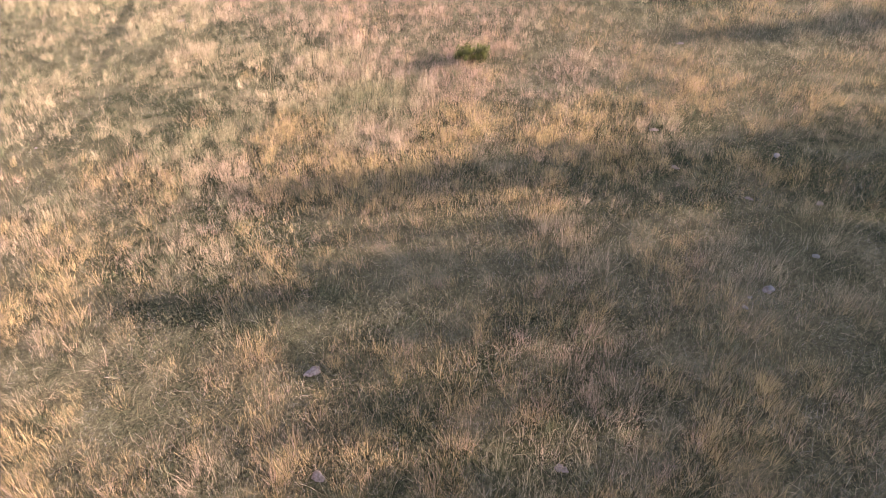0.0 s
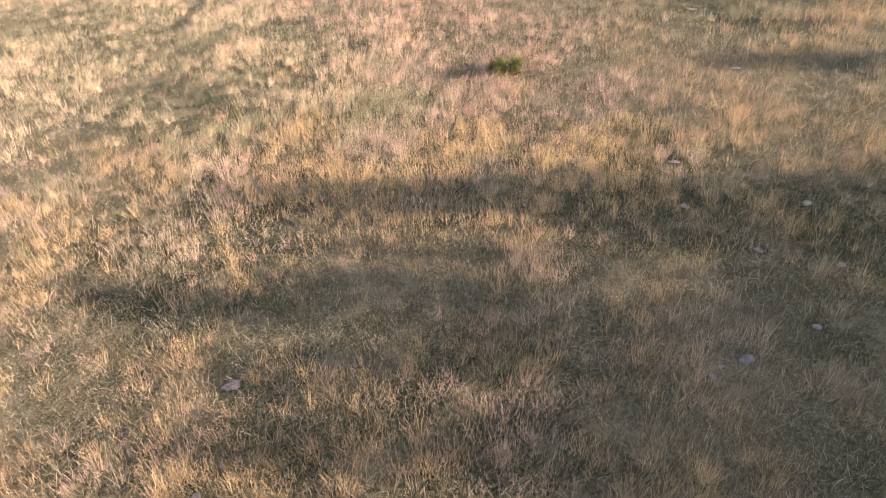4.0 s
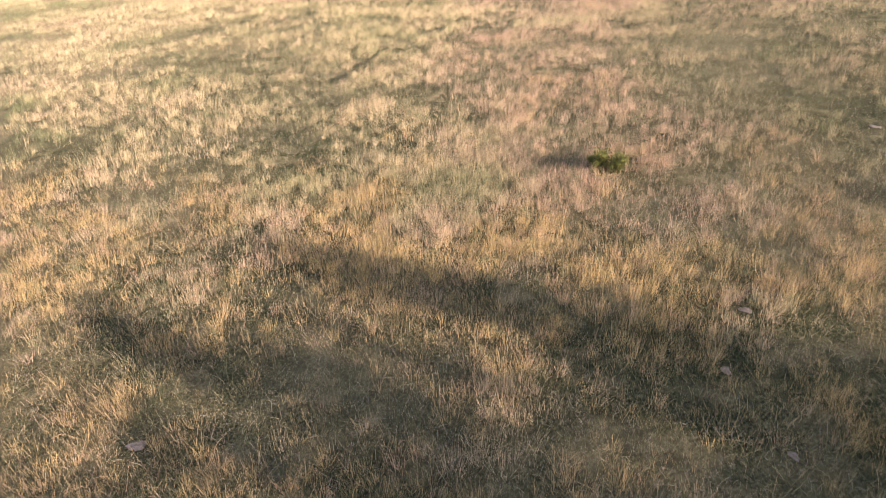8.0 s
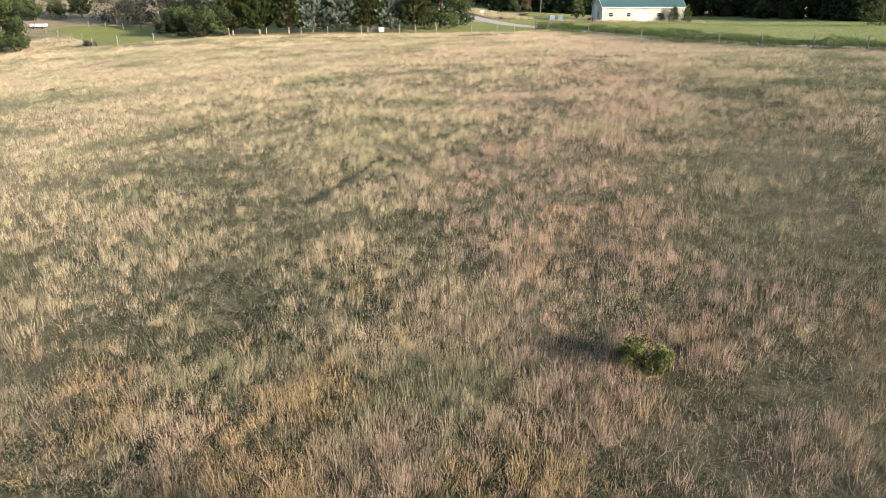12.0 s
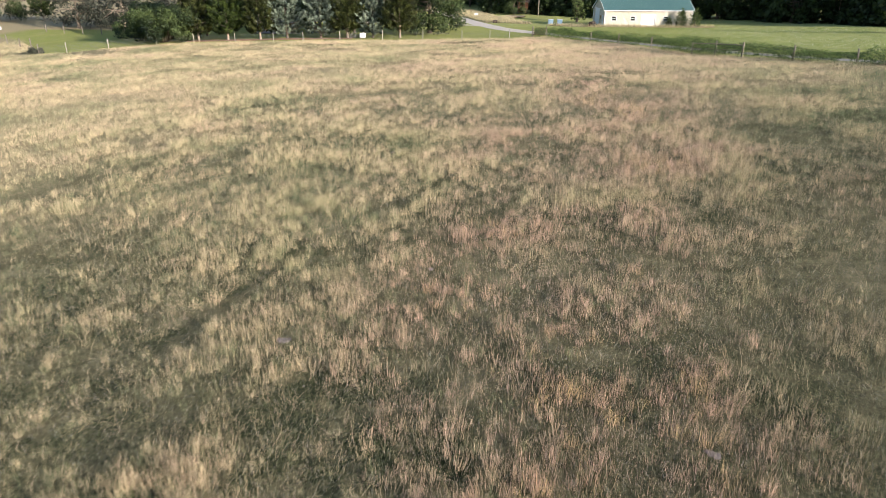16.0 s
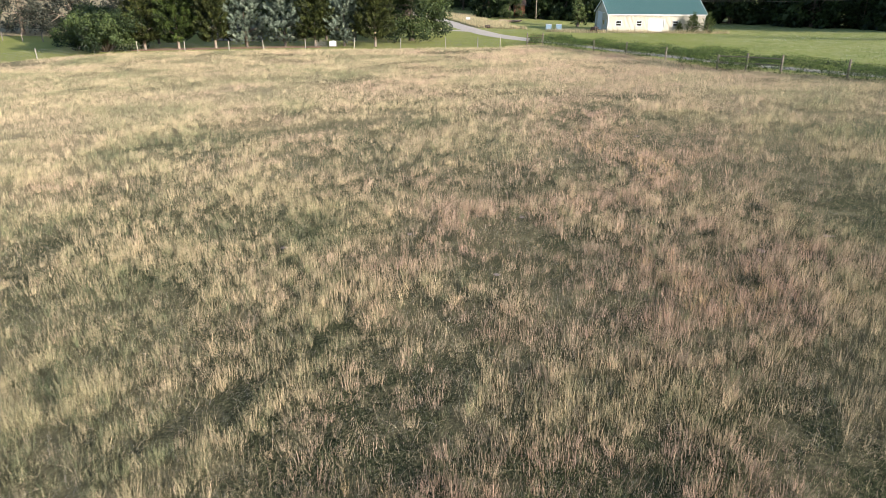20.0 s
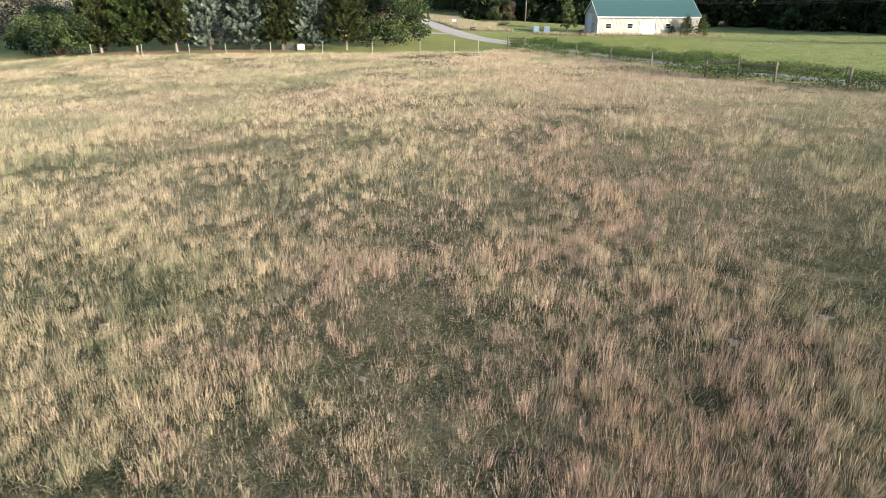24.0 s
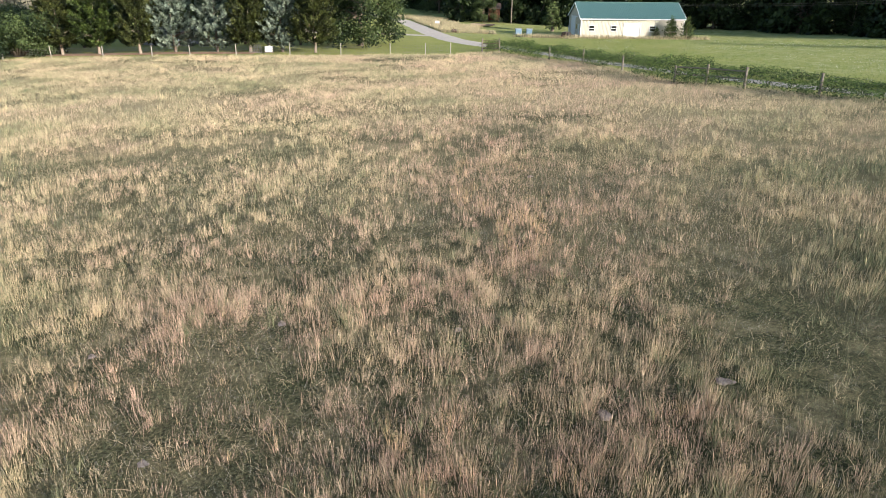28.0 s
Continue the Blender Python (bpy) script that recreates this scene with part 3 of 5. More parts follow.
def litter():
    """Broken grey straws lying criss-cross over the short grass."""
    rng = np.random.default_rng(76)
    n = 480000
    x, y = rng.uniform(-15, 19, n), -38 + 66 * rng.uniform(0, 1, n) ** 1.3
    ok = (fbm(x, y, 1.1, 57) + rng.normal(0, 0.1, n) - 0.2 * green_side(x, y) > 0.36) & in_pasture(x, y)
    x, y = x[ok], y[ok]
    n = len(x)
    blades("straw_litter", x, y, rng.uniform(0.04, 0.16, n), rng.uniform(0.0035, 0.0065, n), rng.uniform(0, np.pi, n), rng.uniform(0.06, 0.26, n), rng.uniform(0, 6.28, n),
           rng.normal(0.45, 0.06, n), rng.normal(0.36, 0.28, n), "broken grey straw lying over the short grass", LITTER, True)


litter()


# ---- trees ----
def leaves(rng, centres, spread, n, size, flat=0.0, light=0.5, slim=0.45):
    """Small leaf triangles scattered round the centres. Returns verts, tint."""
    own = rng.integers(0, len(centres), n)
    d = rng.normal(0, 1, (n, 3))
    d /= np.linalg.norm(d, axis=1)[:, None]
    r = rng.uniform(0.25, 1.0, n) ** 0.5
    p = centres[own] + d * r[:, None] * spread[own][:, None] * np.array([1, 1, 1 - flat])
    a = rng.normal(0, 1, (n, 3))
    a /= np.linalg.norm(a, axis=1)[:, None]
    b = np.cross(a, d + rng.normal(0, 0.5, (n, 3)))
    b /= np.linalg.norm(b, axis=1)[:, None] + 1e-9
    s = (size * rng.uniform(0.5, 1.5, n))[:, None]
    v = np.stack([p - a * s * 0.6, p + b * s * slim + a * s * 0.1, p + a * s * 0.8, p - b * s * slim + a * s * 0.1], 1)
    # Light from above painted into the tint: upper leaves of each clump paler.
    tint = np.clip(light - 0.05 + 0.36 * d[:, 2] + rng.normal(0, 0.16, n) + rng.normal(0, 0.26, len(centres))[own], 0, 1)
    return v, tint


def crown_mesh(name, rng, centres, spread, n, size, flat=0.0, light=0.5, slim=0.45):
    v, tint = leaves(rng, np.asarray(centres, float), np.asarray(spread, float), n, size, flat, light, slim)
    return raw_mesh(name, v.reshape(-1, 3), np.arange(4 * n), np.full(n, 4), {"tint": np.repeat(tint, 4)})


def make_cedar(seed, height, girth, clear, leaf_mat, bark, n=7000, size=0.17):
    """A juniper: short trunk, side limbs and a tapering crown of upswept plumes. Stands at the origin."""
    rng, rnd = np.random.default_rng(seed), random.Random(seed)
    tree = new("cedar_tree")
    bm = bmesh.new()
    lean = rnd.uniform(-0.15, 0.15), rnd.uniform(-0.15, 0.15)
    tube(bm, [(lean[0] * s, lean[1] * s, -0.2 + s * height * 0.9) for s in (0, 0.04, 0.15, 0.4, 0.7, 1)],
         [0.27, 0.19, 0.15, 0.07, 0.04, 0.02], 9, 0.25, rnd)
    for k in range(9):
        an, z = rnd.uniform(0, 6.28), clear + rnd.uniform(-0.1, 1.8)
        r = girth * rnd.uniform(0.5, 0.85)
        tube(bm, [(0, 0, z - 0.3), (math.cos(an) * r * 0.5, math.sin(an) * r * 0.5, z + 0.1), (math.cos(an) * r, math.sin(an) * r, z + 0.45)], [0.07, 0.045, 0.015], 5)
    part("trunk", bm, bark, tree, "fluted reddish-grey trunk", True)
    # plumes: each a tapering brush of scale leaves round an outward, upward axis
    m = int(150 * girth)
    f = rng.uniform(0, 1, m) ** 1.25
    prof = np.where(f < 0.16, 0.74 + f * 1.6, 1 - (np.clip((f - 0.16) / 0.84, 0, 1)) ** 1.6) * girth
    an = rng.uniform(0, 6.28, m)
    z0 = clear + 0.1 + f * (height - clear - 0.5) + rng.normal(0, 0.15, m) - 0.35 * (f < 0.1) * rng.uniform(0, 1, m)
    wave = 1 + 0.16 * np.sin(3 * an + seed + 1.3 * z0) + 0.12 * np.sin(5 * an + 4 * z0)
    r0 = prof * wave * (0.15 + 0.85 * rng.uniform(0, 1, m) ** 0.6) - 0.2
    up = rng.uniform(0.1, 1.15, m) + 0.8 * f
    yaw = an + rng.normal(0, 0.35, m)
    axis = np.stack([np.cos(yaw), np.sin(yaw), up], 1)
    axis /= np.linalg.norm(axis, axis=1)[:, None]
    reach = rng.uniform(0.55, 1.1, m) * (0.65 + 0.14 * girth)
    own = rng.integers(0, m, n)
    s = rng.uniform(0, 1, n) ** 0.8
    off = rng.normal(0, 1, (n, 3))
    off /= np.linalg.norm(off, axis=1)[:, None]
    fat = (0.34 * reach[own] * np.sqrt(np.clip(1.05 - s, 0, 1)) * rng.uniform(0.3, 1, n) ** 0.5)[:, None]
    base = np.stack([np.cos(an) * r0, np.sin(an) * r0, z0], 1)
    p = base[own] + axis[own] * (s * reach[own])[:, None] + off * fat
    a = axis[own] + 0.75 * off + rng.normal(0, 0.35, (n, 3))
    a /= np.linalg.norm(a, axis=1)[:, None]
    b = np.cross(a, rng.normal(0, 1, (n, 3)))
    b /= np.linalg.norm(b, axis=1)[:, None] + 1e-9
    q = (size * rng.uniform(0.55, 1.4, n))[:, None]
    v = np.stack([p - a * q * 0.5, p + b * q * 0.22, p + a * q * 0.7, p - b * q * 0.22], 1)
    # Paler plume tips, darker bases: inner shade partly put into the leaf tint.
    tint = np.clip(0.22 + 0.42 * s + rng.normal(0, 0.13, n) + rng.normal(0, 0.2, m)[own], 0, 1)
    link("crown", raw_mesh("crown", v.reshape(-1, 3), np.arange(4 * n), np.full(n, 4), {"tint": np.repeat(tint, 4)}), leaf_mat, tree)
    return tree


def make_broadleaf(seed, height, spread_r, clear, leaf_mat, bark, n=9000, size=0.2, low=False):
    """A spreading broadleaf tree with forked limbs and a broken crown."""
    rng, rnd = np.random.default_rng(seed), random.Random(seed)
    tree = new("broadleaf_tree")
    bm = bmesh.new()
    tube(bm, [(0, 0, -0.2), (0.02, 0, 0.15), (0.05, 0.03, clear), (0.1, 0.1, height * 0.5), (0, 0.15, height * 0.82)], [0.48, 0.33, 0.27, 0.17, 0.04], 10, 0.2, rnd)
    c, s = [], []
    for k in range(16 if not low else 22):
        an, f = rnd.uniform(0, 6.28), rnd.random()
        z0 = clear + f * height * 0.5
        r = spread_r * (1 - 0.45 * f) * rnd.uniform(0.65, 1.05)
        tip = Vector((math.cos(an) * r, math.sin(an) * r, z0 + rnd.uniform(-0.4, 0.32) * (height - z0) + (0 if low else 0.8)))
        midp = Vector((math.cos(an + 0.2) * r * 0.5, math.sin(an + 0.2) * r * 0.5, z0 + 0.45 * (tip.z - z0) + 0.4))
        tube(bm, [(0, 0, z0 - 0.4), midp, tip], [0.12, 0.07, 0.02], 6)
        for j in range(9):
            w = rnd.uniform(0.35, 1.05)
            q = midp.lerp(tip, w) + Vector((rnd.gauss(0, 0.7), rnd.gauss(0, 0.7), rnd.gauss(0.1, 0.55)))
            q.z = max(q.z, clear * 0.75)
            c.append(tuple(q))
            s.append(rnd.uniform(0.45, 1.0) * spread_r / 4)
    for j in range(30):
        an, r = rnd.uniform(0, 6.28), rnd.random() ** 0.5 * spread_r * 0.6
        c.append((math.cos(an) * r, math.sin(an) * r, height * rnd.uniform(0.6, 0.98) - r * 0.35))
        s.append(rnd.uniform(0.5, 1.0) * spread_r / 4)
    part("trunk", bm, bark, tree, "", True)
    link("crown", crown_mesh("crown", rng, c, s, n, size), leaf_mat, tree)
    return tree


def make_bush(seed, radius, height, leaf_mat, n, size, name="bush"):
    rng, rnd = np.random.default_rng(seed), random.Random(seed)
    plant = new(name)
    bm = bmesh.new()
    c, s = [], []
    for k in range(14):
        an, r, z = rnd.uniform(0, 6.28), radius * rnd.uniform(0.3, 0.95), height * rnd.uniform(0.3, 0.95)
        tip = Vector((math.cos(an) * r, math.sin(an) * r, z * (1 - 0.35 * (r / radius) ** 2)))
        tube(bm, [(0.05 * math.cos(an) * radius, 0.05 * math.sin(an) * radius, -0.08), tip * 0.55 + Vector((0, 0, 0.1 * height)), tip], [0.035 * height, 0.02 * height, 0.006 * height], 5)
        for j in range(5):
            q = tip + Vector((rnd.gauss(0, 0.18), rnd.gauss(0, 0.18), rnd.gauss(-0.1, 0.15))) * radius
            q.z = max(0.12 * height, min(q.z, height))
            c.append(tuple(q))
            s.append(rnd.uniform(0.16, 0.34) * radius)
    part("stem", bm, BARK, plant, "", True)
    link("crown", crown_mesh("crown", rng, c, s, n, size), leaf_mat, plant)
    return plant


def at(x, y, turn=0, scale=1.0, dz=0.0):
    return Matrix.LocRotScale((x, y, float(ground_z(x, y)) + dz), Euler((0, 0, radians(turn))), (scale, scale, scale))


def stand(ob, m, label, category, group=""):
    ob.matrix_basis = m
    return tagged(ob, label, category, group)


# the row of trees behind the wire fence
CEDARS = "row of trees along the fence"
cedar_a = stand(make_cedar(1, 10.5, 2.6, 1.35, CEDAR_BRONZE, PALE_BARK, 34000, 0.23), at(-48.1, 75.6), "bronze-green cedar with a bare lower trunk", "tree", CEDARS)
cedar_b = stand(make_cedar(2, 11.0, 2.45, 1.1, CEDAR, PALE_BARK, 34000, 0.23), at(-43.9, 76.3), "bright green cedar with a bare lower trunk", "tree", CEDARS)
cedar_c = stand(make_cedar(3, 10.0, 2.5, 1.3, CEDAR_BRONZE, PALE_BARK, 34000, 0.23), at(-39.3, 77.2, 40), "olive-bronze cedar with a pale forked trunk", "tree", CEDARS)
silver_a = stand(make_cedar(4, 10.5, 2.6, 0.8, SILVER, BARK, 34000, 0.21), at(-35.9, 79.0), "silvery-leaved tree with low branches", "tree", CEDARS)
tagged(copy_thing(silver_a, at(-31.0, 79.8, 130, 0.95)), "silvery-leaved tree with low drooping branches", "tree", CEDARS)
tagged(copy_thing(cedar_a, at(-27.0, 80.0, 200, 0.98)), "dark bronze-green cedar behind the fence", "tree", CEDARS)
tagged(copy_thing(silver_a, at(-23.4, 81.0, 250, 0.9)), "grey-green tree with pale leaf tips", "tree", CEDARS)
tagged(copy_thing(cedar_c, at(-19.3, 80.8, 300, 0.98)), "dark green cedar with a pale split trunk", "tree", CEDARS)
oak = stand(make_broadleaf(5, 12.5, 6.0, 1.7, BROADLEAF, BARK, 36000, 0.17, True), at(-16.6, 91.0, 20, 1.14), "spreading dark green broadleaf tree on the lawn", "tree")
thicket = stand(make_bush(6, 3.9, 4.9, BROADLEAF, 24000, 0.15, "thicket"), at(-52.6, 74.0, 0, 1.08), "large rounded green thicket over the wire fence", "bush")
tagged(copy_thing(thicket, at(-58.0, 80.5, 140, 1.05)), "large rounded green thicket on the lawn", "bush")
grey_a = stand(make_broadleaf(7, 10.5, 5.6, 1.6, GREY_TWIG, PALE_BARK, 9000, 0.2, True), at(-80.5, 94.5, 0), "grey half-bare tree with twisted limbs", "tree")
tagged(copy_thing(grey_a, at(-73.5, 97.5, 110, 1.0)), "grey half-bare tree with twisted pale limbs", "tree")
tagged(copy_thing(grey_a, at(-63.5, 100, 200, 1.1)), "grey half-bare tree behind the thicket", "tree")
tagged(copy_thing(oak, at(-77.3, 60.3, 70, 0.8)), "spreading dark tree at the end of the pasture", "tree")
tagged(copy_thing(oak, at(-103, 101.5, 150, 0.9)), "dark green tree beside the far field", "tree")
tagged(copy_thing(cedar_b, at(-95.5, 105.5, 250, 0.8)), "dark conical cedar beside the far field", "tree")
stand(make_bush(26, 1.0, 0.85, GREY_TWIG, 2500, 0.1, "brush_heap"), at(-64.6, 63.0), "heap of dark brush by the fence corner", "brush")

# a second, darker row, added to deepen the shade in the gaps behind
cedar_d = stand(make_cedar(19, 9.5, 2.8, 1.9, WOODS, BARK, 9000, 0.22), at(-46.0, 93.0), "dark cedar added to darken the gaps behind the row", "tree", CEDARS)
for x, y, s, r in ((-50.5, 83, 1.0, 40), (-41.0, 93, 1.05, 90), (-36.0, 92.5, 1.0, 150), (-32.0, 90, 1.05, 200), (-28.6, 89.5, 1.0, 260), (-24.6, 90.5, 0.95, 310)):
    copy_thing(cedar_d, at(x, y, r, s))

# woodland behind the barn
wood_a = stand(make_broadleaf(8, 17, 5.4, 0.9, WOODS, BARK, 4000, 0.58, True), at(36, 163), "tall dark woodland tree", "tree", "woodland edge")
wood_b = stand(make_cedar(9, 14, 3.6, 0.8, WOODS, BARK, 4500, 0.45), at(43, 161), "dark conical woodland cedar", "tree", "woodland edge")
wood_c = stand(make_broadleaf(10, 15, 5.0, 0.6, WOODS, BARK, 4000, 0.58, True), at(52, 158), "dark leafy woodland tree", "tree", "woodland edge")
WOOD_LINE = [(-46, 206), (-30, 204), (-14, 190), (-2, 172), (4, 163), (12, 158), (26, 159), (38, 161), (50, 156), (60, 146), (68, 134), (80, 122), (96, 110)]


def plant_woods():
    rnd = random.Random(12)
    kinds = (wood_a, wood_b, wood_c)
    for row in range(2):
        d = 0.0
        for (ax, ay), (bx, by) in zip(WOOD_LINE, WOOD_LINE[1:]):
            length = math.hypot(bx - ax, by - ay)
            while d < length:
                s = d / length
                nx, ny = -(by - ay) / length, (bx - ax) / length
                off = 5.5 * row + rnd.uniform(-0.8, 1.6)
                x, y = ax + (bx - ax) * s + nx * off, ay + (by - ay) * s + ny * off
                k = kinds[rnd.randrange(3)]
                copy_thing(k, at(x, y, rnd.uniform(0, 360), rnd.uniform(0.85, 1.2)))
                d += rnd.uniform(3.8, 5.6)
            d -= length


plant_woods()
# broken row of trees along the drive and behind the row by the fence
for x, y, s in ((-31, 121, 0.85), (-42, 112, 0.9), (-52, 106, 0.8), (-36, 140, 1.0), (-20.5, 183, 0.8), (-11.8, 160.5, 0.72), (-6.6, 158.0, 0.5), (0.2, 161.5, 0.55), (-70, 128, 1.0), (-58, 135, 1.0), (-46, 150, 1.1), (-84, 140, 1.0)):
    copy_thing((wood_a, wood_c, oak)[int(s * 100) % 3], at(x, y, 37 * x, s))
# single trees round the barn
small_tree = stand(make_broadleaf(13, 5.2, 1.6, 0.8, YOUNG_LEAF, BARK, 3000, 0.18), at(8.3, 140), "small young tree behind the barn yard", "tree")
barn_cedar = stand(make_cedar(14, 3.3, 1.2, 0.25, CEDAR, BARK, 2600, 0.16), at(27.7, 123.0), "green cedar shrub against the barn wall", "shrub", "shrubs by the barn")
tagged(copy_thing(barn_cedar, at(30.2, 123.2, 90, 1.0)), "green cedar shrub at the barn corner", "shrub", "shrubs by the barn")
tagged(copy_thing(barn_cedar, at(25.4, 123.4, 200, 0.55)), "small green cedar shrub against the barn wall", "shrub", "shrubs by the barn")
field_cedar = stand(make_cedar(15, 7.5, 3.4, 0.3, CEDAR, BARK, 6000, 0.22), at(57.5, 98.5), "round dark cedar in the green field", "tree")
# tall trees beside the pasture whose shade falls over it
SHADE = "trees beside the pasture"
shade_a = stand(make_cedar(16, 9.2, 3.3, 0.6, CEDAR, BARK, 9000, 0.26), at(36.6, -43.0), "slender tall cedar beside the pasture", "tree", SHADE)
shade_b = stand(make_broadleaf(18, 10.6, 3.1, 1.0, BROADLEAF, BARK, 2500, 0.36), at(35.2, -47.0), "broadleaf tree beside the pasture", "tree", SHADE)
for x, y, s, r in ((36.8, -49.9, 0.92, 80), (38.5, -53.0, 1.0, 160), (40.6, -56.3, 1.0, 240), (43.0, -59.8, 1.0, 300), (47.0, -63.5, 1.0, 60)):
    copy_thing(shade_b, at(x, y, r, s))
copy_thing(shade_a, at(52.0, -41.0, 60, 0.98))


weed = stand(make_bush(17, 0.5, 0.62, YELLOW_WEED, 5200, 0.034, "weed_bush"), at(4.75, -18.25), "yellow-green weed bush among the dry grass", "plant")


def roadside():
    """Rank green weeds on both sides of the farm track and along the right-hand fence."""
    rng = np.random.default_rng(81)
    n = 330000
    x, y = rng.uniform(0, 62, n), rng.uniform(18, 98, n)
    d = along(TRACK, x, y)
    f = along(RIGHT_FENCE, x, y)
    beyond = y > pasture_edge(x)
    far_side = beyond & (d > 1.25) & (d < 4.6 + 2.4 * (fbm(x, y, 5, 3) - 0.5)) & (f > 2.6) & (fbm(x, y, 2.6, 23) > 0.3)
    verge = (f < 0.5 + 1.6 * fbm(x, y, 3.0, 8)) & (fbm(x, y, 3.2, 9) > np.where(x > 22, 0.33, 0.43)) & (d > 1.15)
    ok = far_side | verge
    x, y, ver = x[ok], y[ok], verge[ok]
    bushy = np.clip(3.2 * (fbm(x, y, 4.0, 27) - 0.44), 0, 1)
    top = np.where(ver, np.where(x < 19, 1.5, 0.9), 0.65) * (0.2 + 0.9 * fbm(x, y, 1.6, 17)) + 0.75 * bushy
    zz = ground_z(x, y) + top * rng.uniform(0.03, 1, len(x)) ** 0.8
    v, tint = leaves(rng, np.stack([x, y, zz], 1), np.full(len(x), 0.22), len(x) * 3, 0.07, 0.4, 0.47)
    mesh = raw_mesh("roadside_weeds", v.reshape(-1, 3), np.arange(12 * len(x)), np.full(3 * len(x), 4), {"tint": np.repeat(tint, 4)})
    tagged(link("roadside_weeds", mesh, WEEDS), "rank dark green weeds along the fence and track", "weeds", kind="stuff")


roadside()


def tall_weeds():
    """Pale unmown grass along the barn front, the drive bank and the barn yard."""
    rng = np.random.default_rng(83)
    n = 420000
    x, y = rng.uniform(-28, 34, n), rng.uniform(98, 166, n)
    front = np.abs(y - (119.6 + 0.18 * (x - 13))) * 1.3 + np.where((x > 12) & (x < 34), 0, 9)
    yard = np.hypot((x - 6) / 9, (y - 118.2) / 2.2) * 1.9
    d = along(DRIVE, x, y)
    bank = np.where((x > np.interp(y, [90, 107, 117, 140, 166], [5, -6.8, -10.6, -18.5, -34])) & (y > 124), np.abs(d - 6.0) * 0.22, 9.0)
    ok = (np.minimum(np.minimum(front, yard), bank) < 0.9 + 1.6 * (fbm(x, y, 3, 19) - 0.4)) & (d > 2.3)
    x, y = x[ok], y[ok]
    n = len(x)
    h = rng.uniform(0.25, 0.8, n)
    blades("tall_weeds", x, y, h, rng.uniform(0.03, 0.06, n), rng.uniform(0, np.pi, n), h * rng.uniform(0.05, 0.4, n), rng.uniform(0, 6.28, n),
           rng.normal(0.27, 0.12, n), rng.normal(0.5, 0.2, n), "pale unmown grass in the barn yard", simple=True)


tall_weeds()


def field_grass():
    """Seeding grass and pale flower heads over the unmown green field."""
    rng = np.random.default_rng(85)
    n = 150000
    x, y = rng.uniform(14, 110, n), rng.uniform(30, 140, n)
    ok = (along(TRACK, x, y) > 4.5) & (y > pasture_edge(x) + 5) & (y < 117 + 0.1 * x) & (fbm(x, y, 6, 33) + rng.normal(0, 0.12, n) > 0.44)
    x, y = x[ok], y[ok]
    n = len(x)
    h = rng.uniform(0.08, 0.26, n)
    kind = np.where(rng.uniform(0, 1, n) < 0.13 * np.clip(4 * (fbm(x, y, 9, 35) - 0.42), 0, 1), 0.4, rng.uniform(0.0, 0.16, n))
    blades("field_grass", x, y, h, rng.uniform(0.02, 0.045, n), rng.uniform(0, np.pi, n), h * rng.uniform(0.05, 0.5, n), rng.uniform(0, 6.28, n),
           kind, rng.normal(0.75, 0.2, n), "seeding green grass with pale heads in the field", FIELD_GRASS, simple=True)


field_grass()


